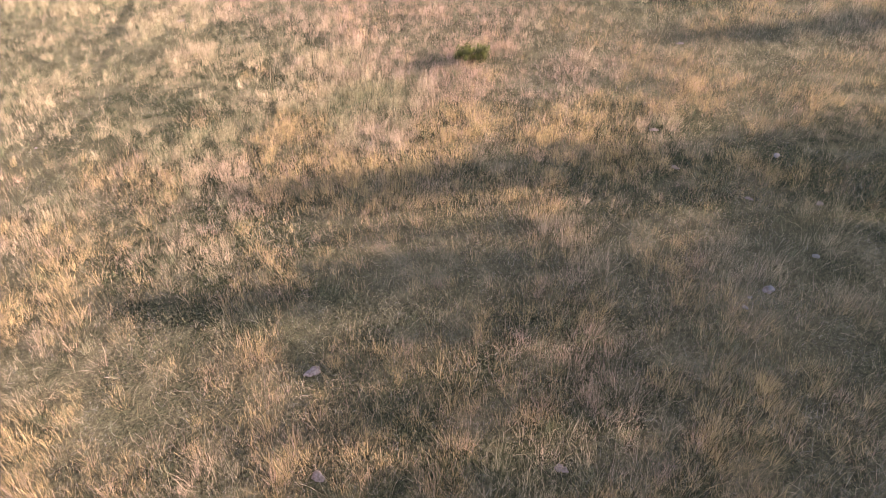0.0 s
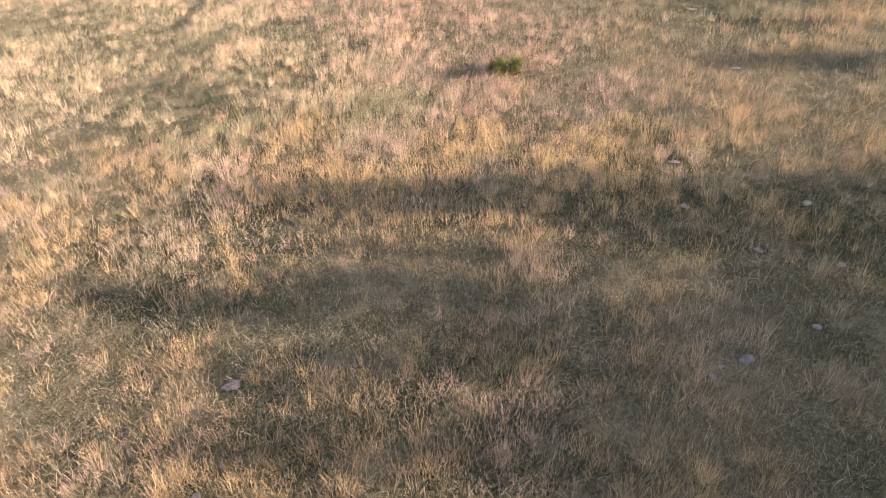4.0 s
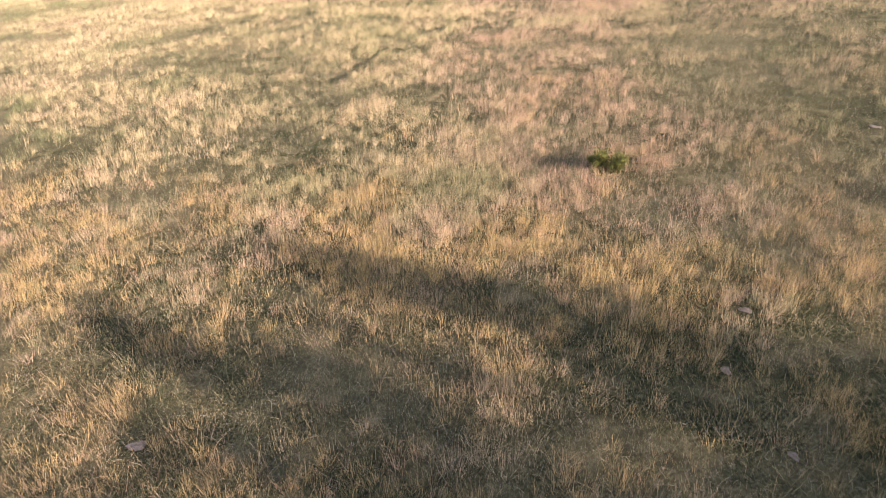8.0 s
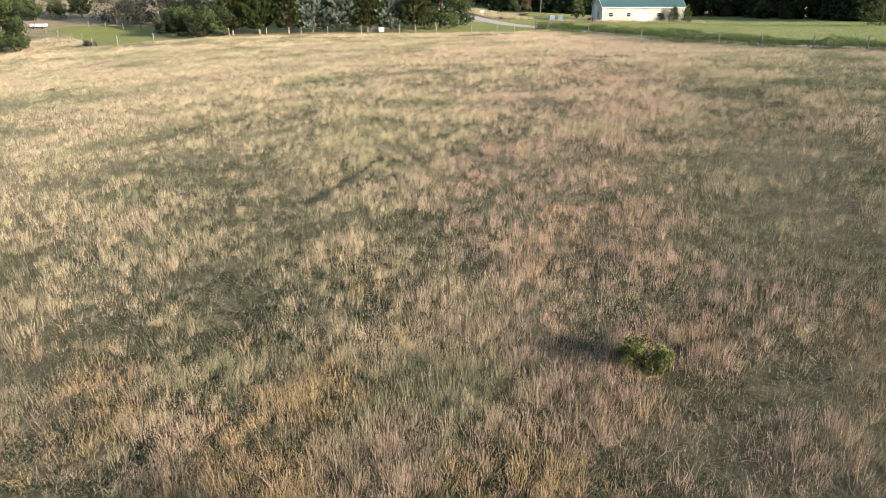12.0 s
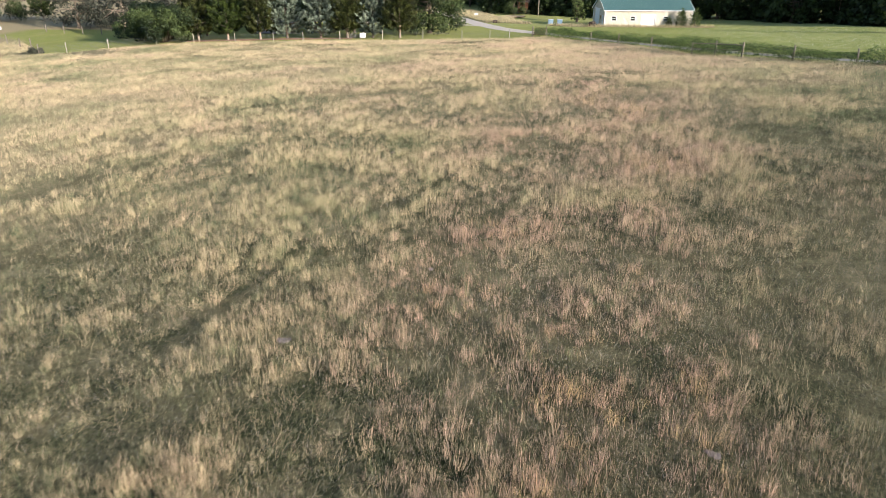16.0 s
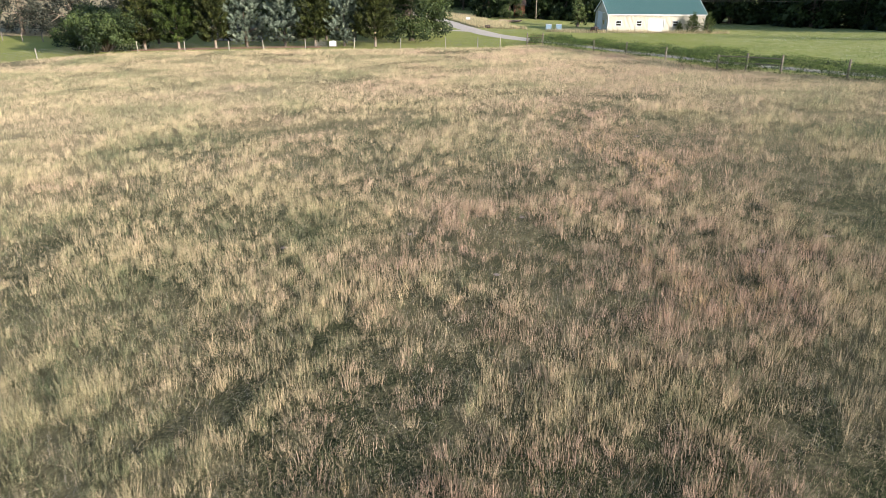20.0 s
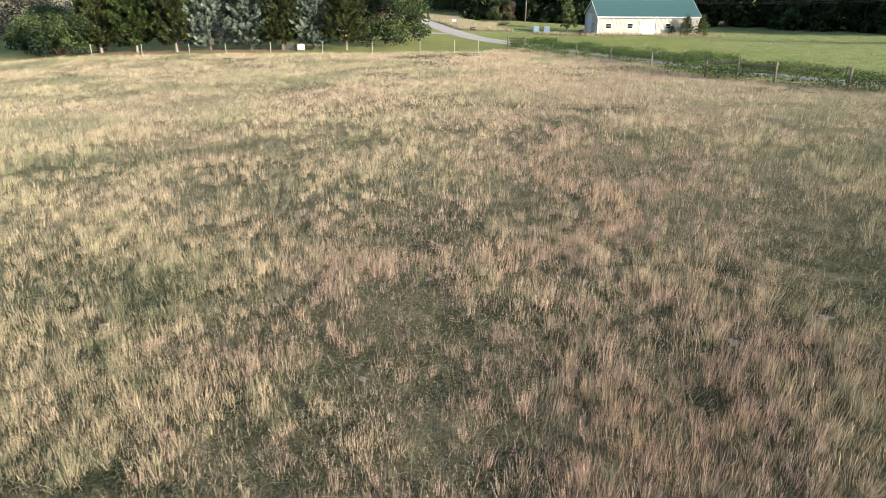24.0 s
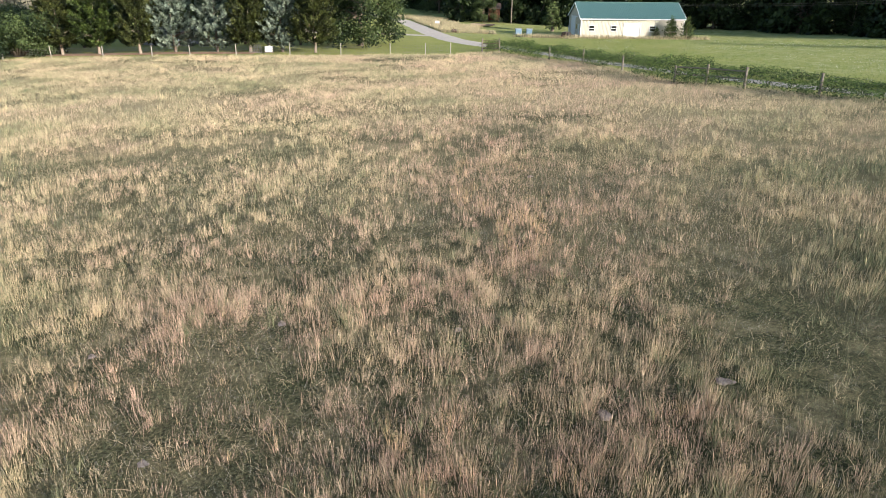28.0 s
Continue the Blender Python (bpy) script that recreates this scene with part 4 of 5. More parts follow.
# ---- barn ----
def build_barn():
    barn = new("barn")
    L, D, EAVE, RIDGE = 17.3, 9.2, 3.05, 5.25

    def ribs(bm, p0, along_v, up_v, out_v, n, pitch, depth, tops=None):
        """A ribbed metal sheet: n bays of a shallow trapezoid profile."""
        cols = []
        for k in range(n):
            for s, o in ((0, 0), (0.74, 0), (0.82, depth), (0.92, depth)):
                t = (k + s) * pitch
                a = Vector(p0) + Vector(along_v) * t + Vector(out_v) * o
                cols.append((bm.verts.new(a), bm.verts.new(a + (Vector(up_v) if tops is None else Vector((0, 0, tops(t)))))))
        a = Vector(p0) + Vector(along_v) * n * pitch
        cols.append((bm.verts.new(a), bm.verts.new(a + (Vector(up_v) if tops is None else Vector((0, 0, tops(n * pitch)))))))
        for (a, b), (c, d) in zip(cols, cols[1:]):
            bm.faces.new((a, c, d, b))

    def rect_wall(bm, spans):
        for x0, x1, z0, z1 in spans:
            n = max(1, round((x1 - x0) / 0.23))
            ribs(bm, (x0, 0, z0), (1, 0, 0), (0, 0, z1 - z0), (0, -1, 0), n, (x1 - x0) / n, 0.03)

    door, wins, ww, z0, z1 = (7.25, 10.0), (1.85, 5.55, 12.05, 15.6), 0.92, 1.05, 1.85
    cuts, spans = sorted([(w - ww / 2, w + ww / 2, z0, z1) for w in wins] + [(*door, 0.0, 2.15)]), []
    x = 0.0
    for a, b, lo, hi in cuts:
        spans.append((x, a, 0, EAVE))
        spans += [(a, b, hi, EAVE)] + ([(a, b, 0, lo)] if lo > 0 else [])
        x = b
    spans.append((x, L, 0, EAVE))
    bm = bmesh.new()
    rect_wall(bm, spans)
    box(bm, 0, L, 0.16, 0.2, 0, EAVE - 0.02)
    part("wall", bm, SIDING, barn, "cream ribbed metal front wall")
    gable = lambda t: EAVE + (RIDGE - EAVE) * (1 - abs(2 * t / D - 1))  # noqa: E731
    for side, name in ((0, "cream ribbed metal gable wall"), (L, "cream ribbed metal gable wall")):
        bm = bmesh.new()
        ribs(bm, (side, 0, 0), (0, 1, 0), (0, 0, 1), (-1 if side == 0 else 1, 0, 0), 40, D / 40, 0.03, gable)
        part("wall", bm, SIDING, barn, name)
    bm = bmesh.new()
    ribs(bm, (0, D, 0), (1, 0, 0), (0, 0, EAVE), (0, 1, 0), 75, L / 75, 0.03)
    part("wall", bm, SIDING, barn, "cream ribbed metal back wall")
    slope = (RIDGE - EAVE) / (D / 2)
    for sgn in (1, -1):
        bm = bmesh.new()
        y0 = -0.32 if sgn == 1 else D + 0.32
        zz = EAVE - 0.32 * slope + 0.07
        n = 60
        ribs(bm, (-0.3, y0, zz), (1, 0, 0), (0, sgn * (D / 2 + 0.32), RIDGE + 0.07 - zz), (0, 0, 1), n, (L + 0.6) / n, 0.035)
        box(bm, -0.3, L + 0.3, min(y0, y0 + sgn * 0.02), max(y0, y0 + sgn * 0.02), zz - 0.03, zz)
        part("roof", bm, ROOF_GREEN, barn, "green ribbed metal roof slope")
    bm = bmesh.new()
    tube(bm, [(-0.32, D / 2, RIDGE + 0.09), (L + 0.32, D / 2, RIDGE + 0.09)], [0.1, 0.1], 8)
    part("ridge_cap", bm, ROOF_GREEN, barn)
    bm = bmesh.new()
    soft_box(bm, -0.32, L + 0.32, -0.38, -0.325, EAVE - 0.24, EAVE - 0.06, 0.01)
    soft_box(bm, -0.30, L + 0.3, -0.32, -0.03, EAVE - 0.2, EAVE - 0.17, 0.008)
    part("fascia", bm, WHITE, barn, "white eave board")
    for xx in (-0.33, L + 0.27):
        for sgn in (1, -1):
            bm = bmesh.new()
            y0 = -0.36 if sgn == 1 else D + 0.36
            zz = EAVE - 0.36 * slope
            vs = []
            for yy, z in ((y0, zz), (D / 2, RIDGE + 0.04)):
                vs += [bm.verts.new((xx, yy, z - 0.12)), bm.verts.new((xx + 0.06, yy, z - 0.12)), bm.verts.new((xx + 0.06, yy, z + 0.1)), bm.verts.new((xx, yy, z + 0.1))]
            for f in ((0, 1, 5, 4), (1, 2, 6, 5), (2, 3, 7, 6), (3, 0, 4, 7), (3, 2, 1, 0), (4, 5, 6, 7)):
                bm.faces.new([vs[i] for i in f])
            part("barge_board", bm, WHITE, barn, "white barge board")
    for xx, yy in ((0, 0), (L, 0), (0, D), (L, D)):
        bm = bmesh.new()
        soft_box(bm, xx - 0.07, xx + 0.07, yy - 0.07, yy + 0.07, 0, EAVE - 0.05, 0.01)
        part("corner_trim", bm, WHITE, barn)
    for w in wins:
        win = new("window")
        win.parent = barn
        bm = bmesh.new()
        for a in ((w - ww / 2 - 0.07, w - ww / 2 + 0.03, z0 - 0.06, z1 + 0.06), (w + ww / 2 - 0.03, w + ww / 2 + 0.07, z0 - 0.06, z1 + 0.06),
                  (w - ww / 2, w + ww / 2, z0 - 0.07, z0 + 0.03), (w - ww / 2, w + ww / 2, z1 - 0.03, z1 + 0.07), (w - ww / 2, w + ww / 2, (z0 + z1) / 2 - 0.035, (z0 + z1) / 2 + 0.035)):
            soft_box(bm, a[0], a[1], -0.07, 0.05, a[2], a[3], 0.008)
        part("window_frame", bm, WHITE, win, "white sash frame")
        for lo, hi in ((z0, (z0 + z1) / 2), ((z0 + z1) / 2, z1)):
            bm = bmesh.new()
            box(bm, w - ww / 2 + 0.02, w + ww / 2 - 0.02, 0.0, 0.012, lo + 0.02, hi - 0.02)
            part("pane", bm, GLASS, win, "dark glass pane")
    door_ob = new("door")
    door_ob.parent = barn
    for k in range(4):
        bm = bmesh.new()
        soft_box(bm, door[0] + 0.02, door[1] - 0.02, 0.03, 0.08, 0.03 + k * 0.525, 0.03 + (k + 1) * 0.525 - 0.012, 0.01)
        part("panel", bm, WHITE, door_ob, "white overhead door panel")
    bm = bmesh.new()
    for a in ((door[0] - 0.1, door[0] + 0.02, 0, 2.25), (door[1] - 0.02, door[1] + 0.1, 0, 2.25), (door[0], door[1], 2.14, 2.26)):
        soft_box(bm, a[0], a[1], -0.06, 0.02, a[2], a[3], 0.008)
    part("door_frame", bm, WHITE, door_ob)
    # gable end: a tall sliding door, a small window and a walk door
    gdoor = new("door")
    gdoor.parent = barn
    bm = bmesh.new()
    soft_box(bm, -0.09, -0.04, 4.1, 7.3, 0.04, 3.0, 0.01)
    part("panel", bm, WHITE, gdoor, "white sliding door")
    bm = bmesh.new()
    soft_box(bm, -0.16, -0.04, 2.4, 7.5, 3.0, 3.12, 0.01)
    part("door_rail", bm, WHITE, gdoor)
    gwin = new("window")
    gwin.parent = barn
    bm = bmesh.new()
    soft_box(bm, -0.07, -0.04, 2.55, 3.25, 1.0, 1.95, 0.01)
    part("window_frame", bm, WHITE, gwin)
    bm = bmesh.new()
    box(bm, -0.085, -0.072, 2.62, 3.18, 1.07, 1.88)
    part("pane", bm, GLASS, gwin, "dark glass pane")
    wdoor = new("door")
    wdoor.parent = barn
    bm = bmesh.new()
    soft_box(bm, -0.08, -0.04, 0.7, 1.6, 0.04, 2.05, 0.01)
    part("panel", bm, WHITE, wdoor, "white walk door")
    bm = bmesh.new()
    tube(bm, [(-0.13, 1.5, 1.0), (-0.08, 1.5, 1.0)], [0.03, 0.03], 8)
    part("handle", bm, DARK_STEEL, wdoor)
    bm = bmesh.new()
    box(bm, -0.12, L + 0.12, -0.12, D + 0.12, -0.6, 0.04)
    part("foundation", bm, STONE, barn, "pale concrete footing")
    m = at(12.9, 121.6, 10.4, 1.0)
    m.translation.z = -2.88
    stand(barn, m, "cream metal barn with a green roof and white door", "barn")


build_barn()


# ---- fences ----
def fence_run(name, line, label, post_mat, post_r, height, wires, rails=(), seed=1, sides=8):
    rnd = random.Random(seed)
    fence = new(name)
    tops = []
    for x, y in line:
        z = float(ground_z(x, y))
        h = height * rnd.uniform(0.92, 1.08)
        dx, dy = rnd.uniform(-0.05, 0.05), rnd.uniform(-0.05, 0.05)
        bm = bmesh.new()
        tube(bm, [(x, y, z - 0.3), (x + dx * 0.5, y + dy * 0.5, z + h * 0.5), (x + dx, y + dy, z + h - 0.02), (x + dx, y + dy, z + h)],
             [post_r, post_r * 0.96, post_r * 0.92, post_r * 0.75], sides, 0.12, rnd)
        part("post", bm, post_mat, fence, "", False)
        tops.append((x + dx, y + dy, z, h))
    for k, (a, b) in enumerate(zip(tops, tops[1:])):
        bm = bmesh.new()
        for w in wires:
            p, q = Vector((a[0], a[1], a[2] + w)), Vector((b[0], b[1], b[2] + w))
            tube(bm, [p, p.lerp(q, 0.5) - Vector((0, 0, 0.025)), q], [0.005] * 3, 4)
        if wires:
            n = int(math.hypot(b[0] - a[0], b[1] - a[1]) / 0.3)
            if len(wires) > 4:
                for j in range(1, n):
                    p = Vector((a[0], a[1], a[2])).lerp(Vector((b[0], b[1], b[2])), j / n)
                    tube(bm, [p + Vector((0, 0, wires[0])), p + Vector((0, 0, wires[-1]))], [0.005, 0.005], 3)
            part("wire_mesh" if len(wires) > 4 else "wire", bm, GALV, fence)
        if k in rails:
            for w in (1.12, 0.62):
                bm = bmesh.new()
                d = Vector((b[0] - a[0], b[1] - a[1], b[2] - a[2]))
                s = Vector((-d.y, d.x, 0)).normalized() * (post_r + 0.02)
                p = Vector((a[0], a[1], a[2] + w)) + s - d.normalized() * 0.1
                tube(bm, [p, p + d * 0.5, p + d * 1.04], [0.06, 0.055, 0.05], 6, 0.2, rnd)
                part("rail", bm, POST_WOOD, fence)
    return tagged(fence, label, "fence")


fence_run("wire_fence", LEFT_FENCE[4:18], "woven wire fence on pale posts along the lawn", POST_PALE, 0.058, 1.28, (0.12, 0.3, 0.48, 0.66, 0.84, 1.02), seed=3)
fence_run("wire_fence", RIGHT_FENCE[1:12], "wire fence on weathered wooden posts beside the track", POST_WOOD, 0.085, 1.35, (0.35, 0.65, 0.95, 1.2), rails=(3, 4), seed=4)
fence_run("wire_fence", [(-64, 62.6), (-70.5, 69.5), (-73.5, 71), (-78, 74), (-84, 79), (-90, 84)], "old wire fence on leaning wooden posts", POST_WOOD, 0.08, 1.3, (0.4, 0.8, 1.15), seed=5)
fence_run("garden_fence", [(-63, 84), (-66.5, 84.5), (-70, 85.3), (-74, 86.2), (-78, 87), (-82, 88)], "dark post fence across the far lawn", POST_WOOD, 0.07, 1.2, (0.5, 1.0), seed=6)


def build_gate():
    gate = new("farm_gate")
    a, b = Vector((-0.1, 85.2, 0)), Vector((1.9, 85.6, 0))
    a.z, b.z = float(ground_z(a.x, a.y)), float(ground_z(b.x, b.y))
    for p in (a, b):
        bm = bmesh.new()
        tube(bm, [p - Vector((0, 0, 0.3)), p + Vector((0, 0, 1.5)), p + Vector((0, 0, 1.55))], [0.09, 0.085, 0.06], 9)
        part("post", bm, POST_WOOD, gate)
    for h in (0.35, 0.65, 0.95, 1.25):
        bm = bmesh.new()
        up = Vector((0, 0, h))
        tube(bm, [a + up, b + up], [0.04, 0.04], 8)
        part("bar", bm, DARK_STEEL, gate)
    bm = bmesh.new()
    tube(bm, [a + Vector((0, 0, 0.35)), b + Vector((0, 0, 1.25))], [0.03, 0.03], 6)
    part("brace", bm, DARK_STEEL, gate)
    tagged(gate, "dark tubular farm gate between wooden posts", "gate")


build_gate()


# ---- things on the lawn ----
def water_tank():
    tank = new("caged_tank")
    bm = bmesh.new()
    soft_box(bm, -0.62, 0.62, -0.5, 0.5, 0.14, 1.02, 0.09)
    part("tank", bm, WHITE, tank, "white plastic tank", True)
    bm = bmesh.new()
    tube(bm, [(0.1, 0, 1.0), (0.1, 0, 1.16)], [0.16, 0.15], 12)
    part("cap", bm, WHITE, tank)
    bm = bmesh.new()
    soft_box(bm, -0.66, 0.66, -0.54, 0.54, 0.0, 0.13, 0.02)
    part("pallet", bm, POST_WOOD, tank)
    stand(tank, at(-24.7, 80.0, 12, 0.7), "white plastic tank with a cap on the lawn", "tank")
    cage = new("wire_crate")
    for h in (0.05, 0.35, 0.65, 0.95):
        bm = bmesh.new()
        for p, q in (((-0.75, -0.5), (0.75, -0.5)), ((0.75, -0.5), (0.75, 0.5)), ((0.75, 0.5), (-0.75, 0.5)), ((-0.75, 0.5), (-0.75, -0.5))):
            tube(bm, [(*p, h), (*q, h)], [0.018, 0.018], 5)
        part("hoop", bm, GALV, cage)
    for k in range(8):
        for yy in (-0.5, 0.5):
            bm = bmesh.new()
            tube(bm, [(-0.75 + k * 1.5 / 7, yy, 0), (-0.75 + k * 1.5 / 7, yy, 0.97)], [0.015, 0.015], 5)
            part("upright", bm, GALV, cage)
    stand(cage, at(-26.2, 79.8, 12, 0.9), "empty grey wire crate beside the white tank", "crate")


water_tank()


def blue_bin(x, y, turn):
    b = new("storage_bin")
    bm = bmesh.new()
    soft_box(bm, -0.55, 0.55, -0.5, 0.5, 0.12, 1.05, 0.04)
    part("body", bm, BLUE_PAINT, b)
    bm = bmesh.new()
    soft_box(bm, -0.6, 0.6, -0.55, 0.55, 1.05, 1.14, 0.02)
    part("lid", bm, BLUE_GREY, b, "pale blue-grey lid")
    for sx in (-0.4, 0.4):
        bm = bmesh.new()
        soft_box(bm, sx - 0.08, sx + 0.08, -0.5, 0.5, 0, 0.12, 0.01)
        part("skid", bm, POST_WOOD, b)
    stand(b, at(x, y, turn, 0.9), "pale blue storage bin on the grass", "bin", "pale blue bins")


blue_bin(2.5, 124.6, 8)
blue_bin(4.35, 125.2, 3)


def sign_board():
    s = new("yard_sign")
    for xx in (-0.5, 0.5):
        bm = bmesh.new()
        soft_box(bm, xx - 0.03, xx + 0.03, -0.03, 0.03, -0.2, 1.5, 0.006)
        part("stake", bm, POST_WOOD, s)
    bm = bmesh.new()
    soft_box(bm, -0.6, 0.6, -0.06, -0.035, 0.85, 1.5, 0.008)
    part("board", bm, WHITE, s, "white sign board")
    stand(s, at(-14.2, 140.2, 5, 0.75), "blank white sign board on two stakes", "sign")


sign_board()


def red_shed():
    s = new("shed")
    for k in range(12):
        for yy in (-1.2, 1.2):
            bm = bmesh.new()
            soft_box(bm, -1.2 + k * 0.2, -1.01 + k * 0.2, yy - 0.03, yy + 0.03, 0.5, 3.0, 0.006)
            part("board", bm, RED_WOOD, s)
    for xx in (-1.2, 1.2):
        bm = bmesh.new()
        box(bm, xx - 0.03, xx + 0.03, -1.17, 1.17, 0.5, 3.0)
        part("side_wall", bm, RED_WOOD, s)
    for xx in (-1.1, 1.1):
        for yy in (-1.1, 1.1):
            bm = bmesh.new()
            soft_box(bm, xx - 0.08, xx + 0.08, yy - 0.08, yy + 0.08, -0.2, 0.5, 0.01)
            part("leg", bm, POST_WOOD, s)
    for sg in (-1, 1):
        bm = bmesh.new()
        vs = [bm.verts.new(p) for p in ((-1.5, sg * 1.6, 2.9), (1.5, sg * 1.6, 2.9), (1.5, 0, 4.0), (-1.5, 0, 4.0), (-1.5, sg * 1.6, 2.98), (1.5, sg * 1.6, 2.98), (1.5, 0, 4.08), (-1.5, 0, 4.08))]
        for f in ((0, 1, 2, 3), (4, 5, 6, 7), (0, 1, 5, 4), (1, 2, 6, 5), (3, 0, 4, 7), (2, 3, 7, 6)):
            bm.faces.new([vs[i] for i in f])
        part("roof", bm, DARK_STEEL, s)
    stand(s, at(-4.6, 160.5, 8, 1.0), "small red-brown board shed under the trees", "shed")


red_shed()


def low_outbuilding():
    s = new("outbuilding")
    for k in range(14):
        bm = bmesh.new()
        soft_box(bm, k * 0.44, k * 0.44 + 0.425, -0.03, 0.03, 0.12, 1.75, 0.008)
        part("board", bm, BLUE_GREY, s)
    for xx in (0.0, 6.16):
        bm = bmesh.new()
        box(bm, xx - 0.03, xx + 0.03, 0.03, 3.2, 0.12, 1.75)
        part("side_wall", bm, BLUE_GREY, s)
    bm = bmesh.new()
    box(bm, -0.03, 6.19, 3.2, 3.26, 0.12, 2.1)
    part("back_wall", bm, BLUE_GREY, s)
    bm = bmesh.new()
    vs = [bm.verts.new(p) for p in ((-0.3, -0.35, 1.74), (6.46, -0.35, 1.74), (6.46, 3.5, 2.2), (-0.3, 3.5, 2.2), (-0.3, -0.35, 1.82), (6.46, -0.35, 1.82), (6.46, 3.5, 2.28), (-0.3, 3.5, 2.28))]
    for f in ((3, 2, 1, 0), (4, 5, 6, 7), (0, 1, 5, 4), (1, 2, 6, 5), (2, 3, 7, 6), (3, 0, 4, 7)):
        bm.faces.new([vs[i] for i in f])
    part("roof", bm, GALV, s)
    bm = bmesh.new()
    box(bm, -0.1, 6.26, -0.1, 3.3, -0.4, 0.12)
    part("foundation", bm, STONE, s)
    stand(s, at(-44.5, 86.6, 2), "low blue-grey outbuilding behind the cedar row", "outbuilding")


low_outbuilding()


def timber_pile():
    rnd = random.Random(3)
    pile = new("timber_pile")
    for k in range(14):
        x, y, z = rnd.uniform(-0.6, 0.6), rnd.uniform(-0.5, 0.5), 0.08 + 0.12 * (k // 5)
        a = rnd.uniform(-0.25, 0.25)
        bm = bmesh.new()
        d = Vector((math.cos(a), math.sin(a), rnd.uniform(-0.03, 0.06)))
        p = Vector((x, y, z))
        tube(bm, [p - d * 1.4, p, p + d * 1.4], [0.09, 0.1, 0.08], 7, 0.15, rnd)
        part("log", bm, LOG_WOOD, pile)
    stand(pile, at(-5.8, 147.5, 5, 1.3), "loose pile of pale cut timber on the grass", "timber")


timber_pile()


def old_implement():
    im = new("farm_implement")
    for yy in (-0.5, 0.5):
        wheel = new("wheel")
        wheel.parent = im
        bm = bmesh.new()
        bmesh.ops.create_cone(bm, cap_ends=True, segments=20, radius1=0.45, radius2=0.45, depth=0.2, matrix=pose(0, yy, 0.45, 90))
        bmesh.ops.bevel(bm, geom=[e for e in bm.edges if len(e.link_faces) == 2 and max(len(f.verts) for f in e.link_faces) > 4], offset=0.05, segments=2, affect="EDGES")
        part("tyre", bm, RUBBER, wheel)
        bm = bmesh.new()
        bmesh.ops.create_cone(bm, cap_ends=True, segments=16, radius1=0.22, radius2=0.22, depth=0.23, matrix=pose(0, yy, 0.45, 90))
        part("rim", bm, RUST, wheel)
    bm = bmesh.new()
    soft_box(bm, -0.9, 0.7, -0.35, 0.35, 0.5, 1.0, 0.05)
    part("body", bm, DARK_STEEL, im)
    bm = bmesh.new()
    tube(bm, [(-0.8, 0, 0.55), (-1.9, 0, 0.35)], [0.06, 0.05], 7)
    part("drawbar", bm, RUST, im)
    for k in range(5):
        bm = bmesh.new()
        tube(bm, [(0.6, -0.4 + 0.2 * k, 0.6), (1.1, -0.42 + 0.21 * k, 0.9), (1.3, -0.44 + 0.22 * k, 0.2)], [0.03, 0.03, 0.02], 5)
        part("tine", bm, RUST, im)
    stand(im, at(10.4, 118.2, 70), "dark rusty farm implement by the barn corner", "implement")


old_implement()


def scrap_heap():
    h = new("steel_drum")
    bm = bmesh.new()
    tube(bm, [(-0.45, 0, 0.29), (-0.43, 0, 0.29), (0.43, 0, 0.29), (0.45, 0, 0.29)], [0.26, 0.29, 0.29, 0.26], 16)
    part("drum", bm, DARK_STEEL, h)
    stand(h, at(-8.7, 124.4, 20, 1.0), "dark steel drum lying in the grass", "drum")


scrap_heap()


def parked_trailer():
    v = new("white_trailer")
    bm = bmesh.new()
    soft_box(bm, -2.1, 2.1, -0.95, 0.95, 0.5, 1.25, 0.12)
    part("body", bm, WHITE, v, "white low body", True)
    for xx in (-1.2, 1.2):
        for yy in (-0.95, 0.95):
            bm = bmesh.new()
            bmesh.ops.create_cone(bm, cap_ends=True, segments=18, radius1=0.32, radius2=0.32, depth=0.22, matrix=pose(xx, yy, 0.32, 90))
            part("wheel", bm, RUBBER, v)
    bm = bmesh.new()
    tube(bm, [(2.0, 0, 0.55), (3.2, 0, 0.45)], [0.06, 0.05], 7)
    part("drawbar", bm, GALV, v)
    stand(v, at(-91.3, 86.8, 15, 0.65), "low white trailer parked beside the far field", "trailer")


parked_trailer()


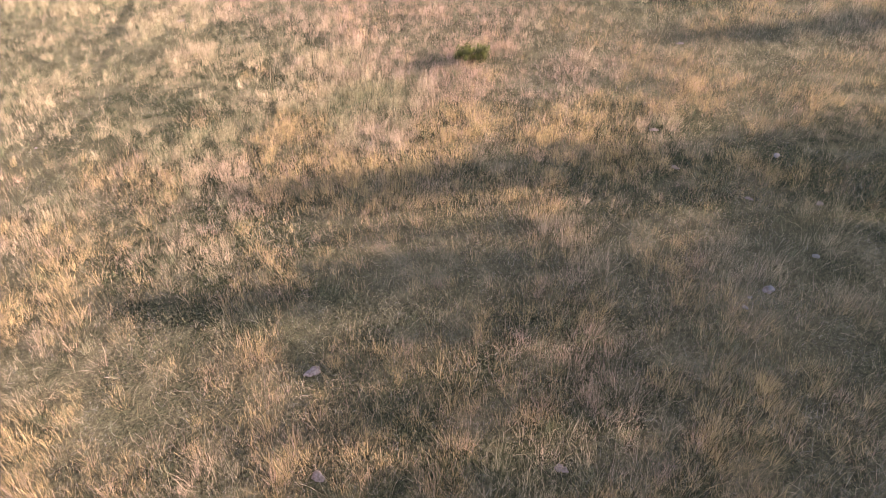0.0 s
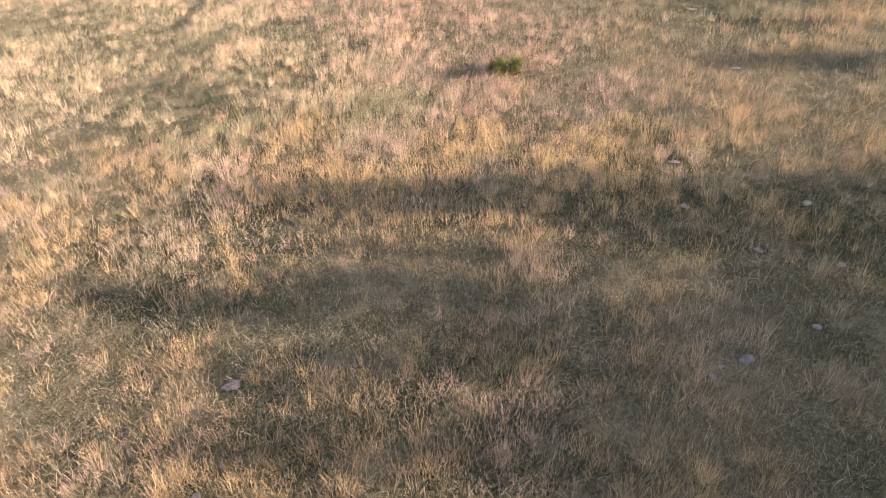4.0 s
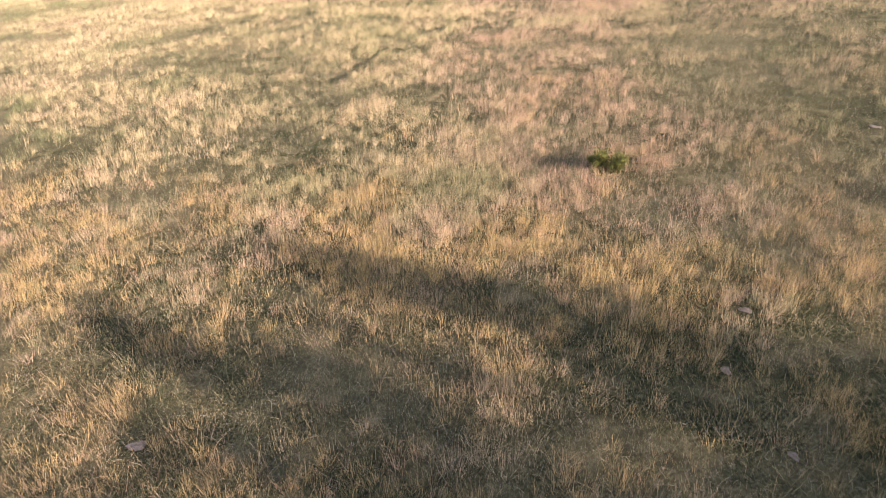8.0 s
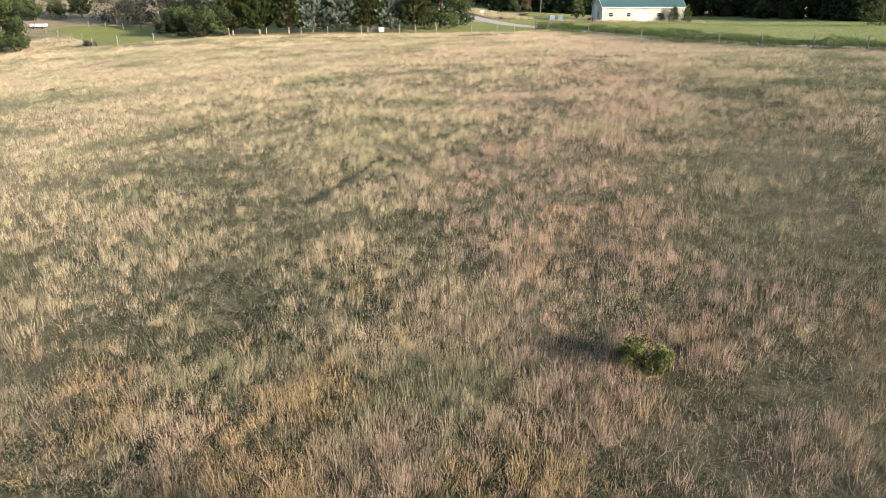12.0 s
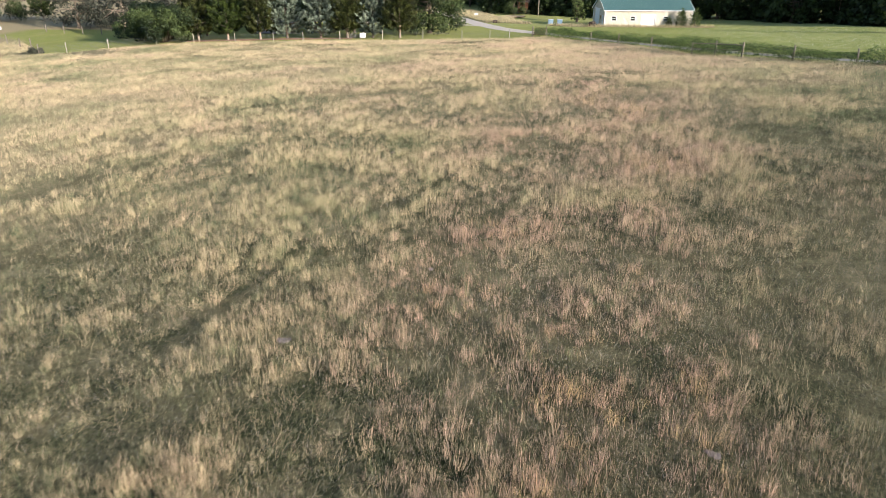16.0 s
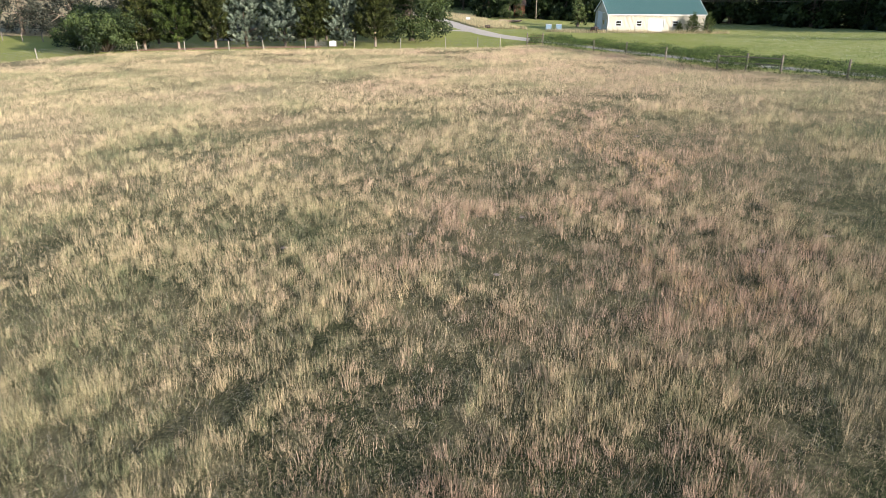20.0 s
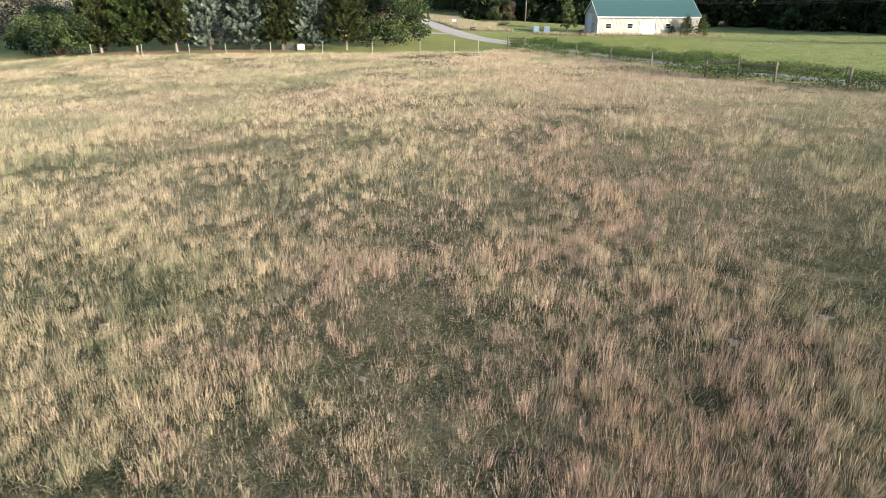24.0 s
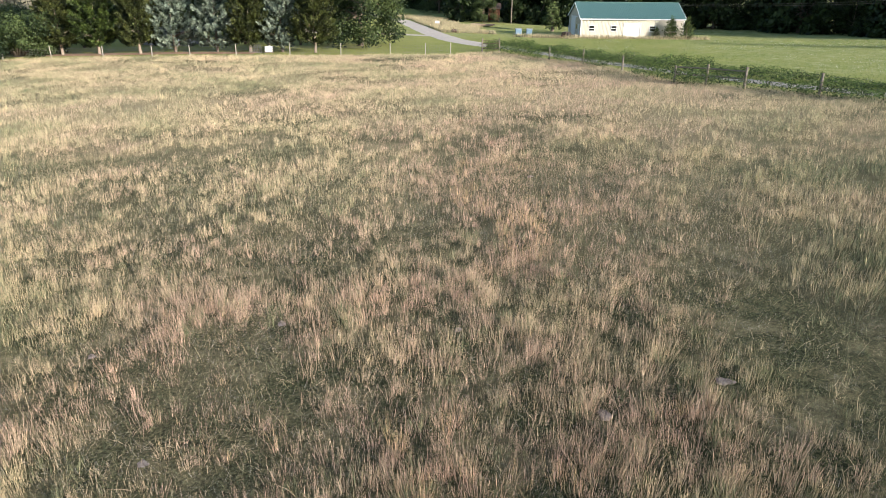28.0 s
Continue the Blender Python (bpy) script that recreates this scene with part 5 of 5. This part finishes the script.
def power_line():
    pole = new("utility_pole")
    bm = bmesh.new()
    tube(bm, [(0, 0, -0.5), (0, 0, 4), (0.05, 0, 8.6)], [0.16, 0.14, 0.1], 10)
    part("pole", bm, POST_WOOD, pole, "", True)
    bm = bmesh.new()
    soft_box(bm, -0.9, 0.9, -0.06, 0.06, 7.9, 8.03, 0.01)
    part("crossarm", bm, POST_WOOD, pole)
    for xx in (-0.8, 0.8):
        bm = bmesh.new()
        tube(bm, [(xx, 0, 8.03), (xx, 0, 8.1), (xx, 0, 8.2)], [0.04, 0.06, 0.035], 8)
        part("insulator", bm, WHITE, pole)
    stand(pole, at(-0.6, 158.0, 15), "grey wooden utility pole at the edge of the woods", "pole")
    far = copy_thing(pole, at(73, 123, 80))
    for k, (p, q) in enumerate((((29.3, 129.6, 2.3), (73, 123, 4.6)), ((29.3, 129.6, 2.05), (73, 123, 4.2)))):
        p, q = Vector(p), Vector(q)
        bm = bmesh.new()
        tube(bm, [p.lerp(q, s / 8) - Vector((0, 0, 0.5 * (1 - (s / 4 - 1) ** 2))) for s in range(9)], [0.018] * 9, 5)
        mesh = bpy.data.meshes.new("power_cable")
        bm.to_mesh(mesh)
        bm.free()
        tagged(link("power_cable", mesh, RUBBER), "thin power cable strung to the barn gable", "cable", "power cables")


power_line()


# ---- small marks in the pasture ----
def lump(seed, radius, height, material, name):
    rnd, rng = random.Random(seed), np.random.default_rng(seed)
    bm = bmesh.new()
    bmesh.ops.create_icosphere(bm, subdivisions=3, radius=1)
    ph = [rnd.uniform(0, 6.28) for _ in range(4)]
    for v in bm.verts:
        an = math.atan2(v.co.y, v.co.x)
        r = radius * (1 + 0.22 * math.sin(2 * an + ph[0]) + 0.14 * math.sin(3 * an + ph[1]) + 0.08 * math.sin(7 * an + ph[2]))
        k = 1 + 0.2 * noise.noise(Vector((v.co.x * 2.5, v.co.y * 2.5, v.co.z * 2.5 + seed)))
        v.co = Vector((v.co.x * r * k, v.co.y * r * k, max(-0.4, v.co.z) * height * k))
    mesh = bpy.data.meshes.new(name)
    bm.to_mesh(mesh)
    bm.free()
    mesh.polygons.foreach_set("use_smooth", [True] * len(mesh.polygons))
    return link(name, mesh, material)


PAT = [lump(21, 0.8, 0.09, DUNG, "dung_pat"), lump(22, 0.8, 0.09, DUNG, "dung_pat")]
for k, (x, y, r) in enumerate(PATS):
    ob = PAT[k % 2] if k < 2 else copy_thing(PAT[k % 2], Matrix())
    stand(ob, at(x, y, 57 * k, 0.88 * r, 0.01), "dried grey-brown dung pat in the grass", "dung", "dung pats")
ROCK = lump(24, 1.0, 0.7, STONE, "field_stone")
for k, (x, y, r) in enumerate(STONES):
    stand(ROCK if k == 0 else copy_thing(ROCK, Matrix()), at(x, y, 71 * k, 0.8 * r, 0.01), "pale stone lying in the grass", "stone", "field stones")
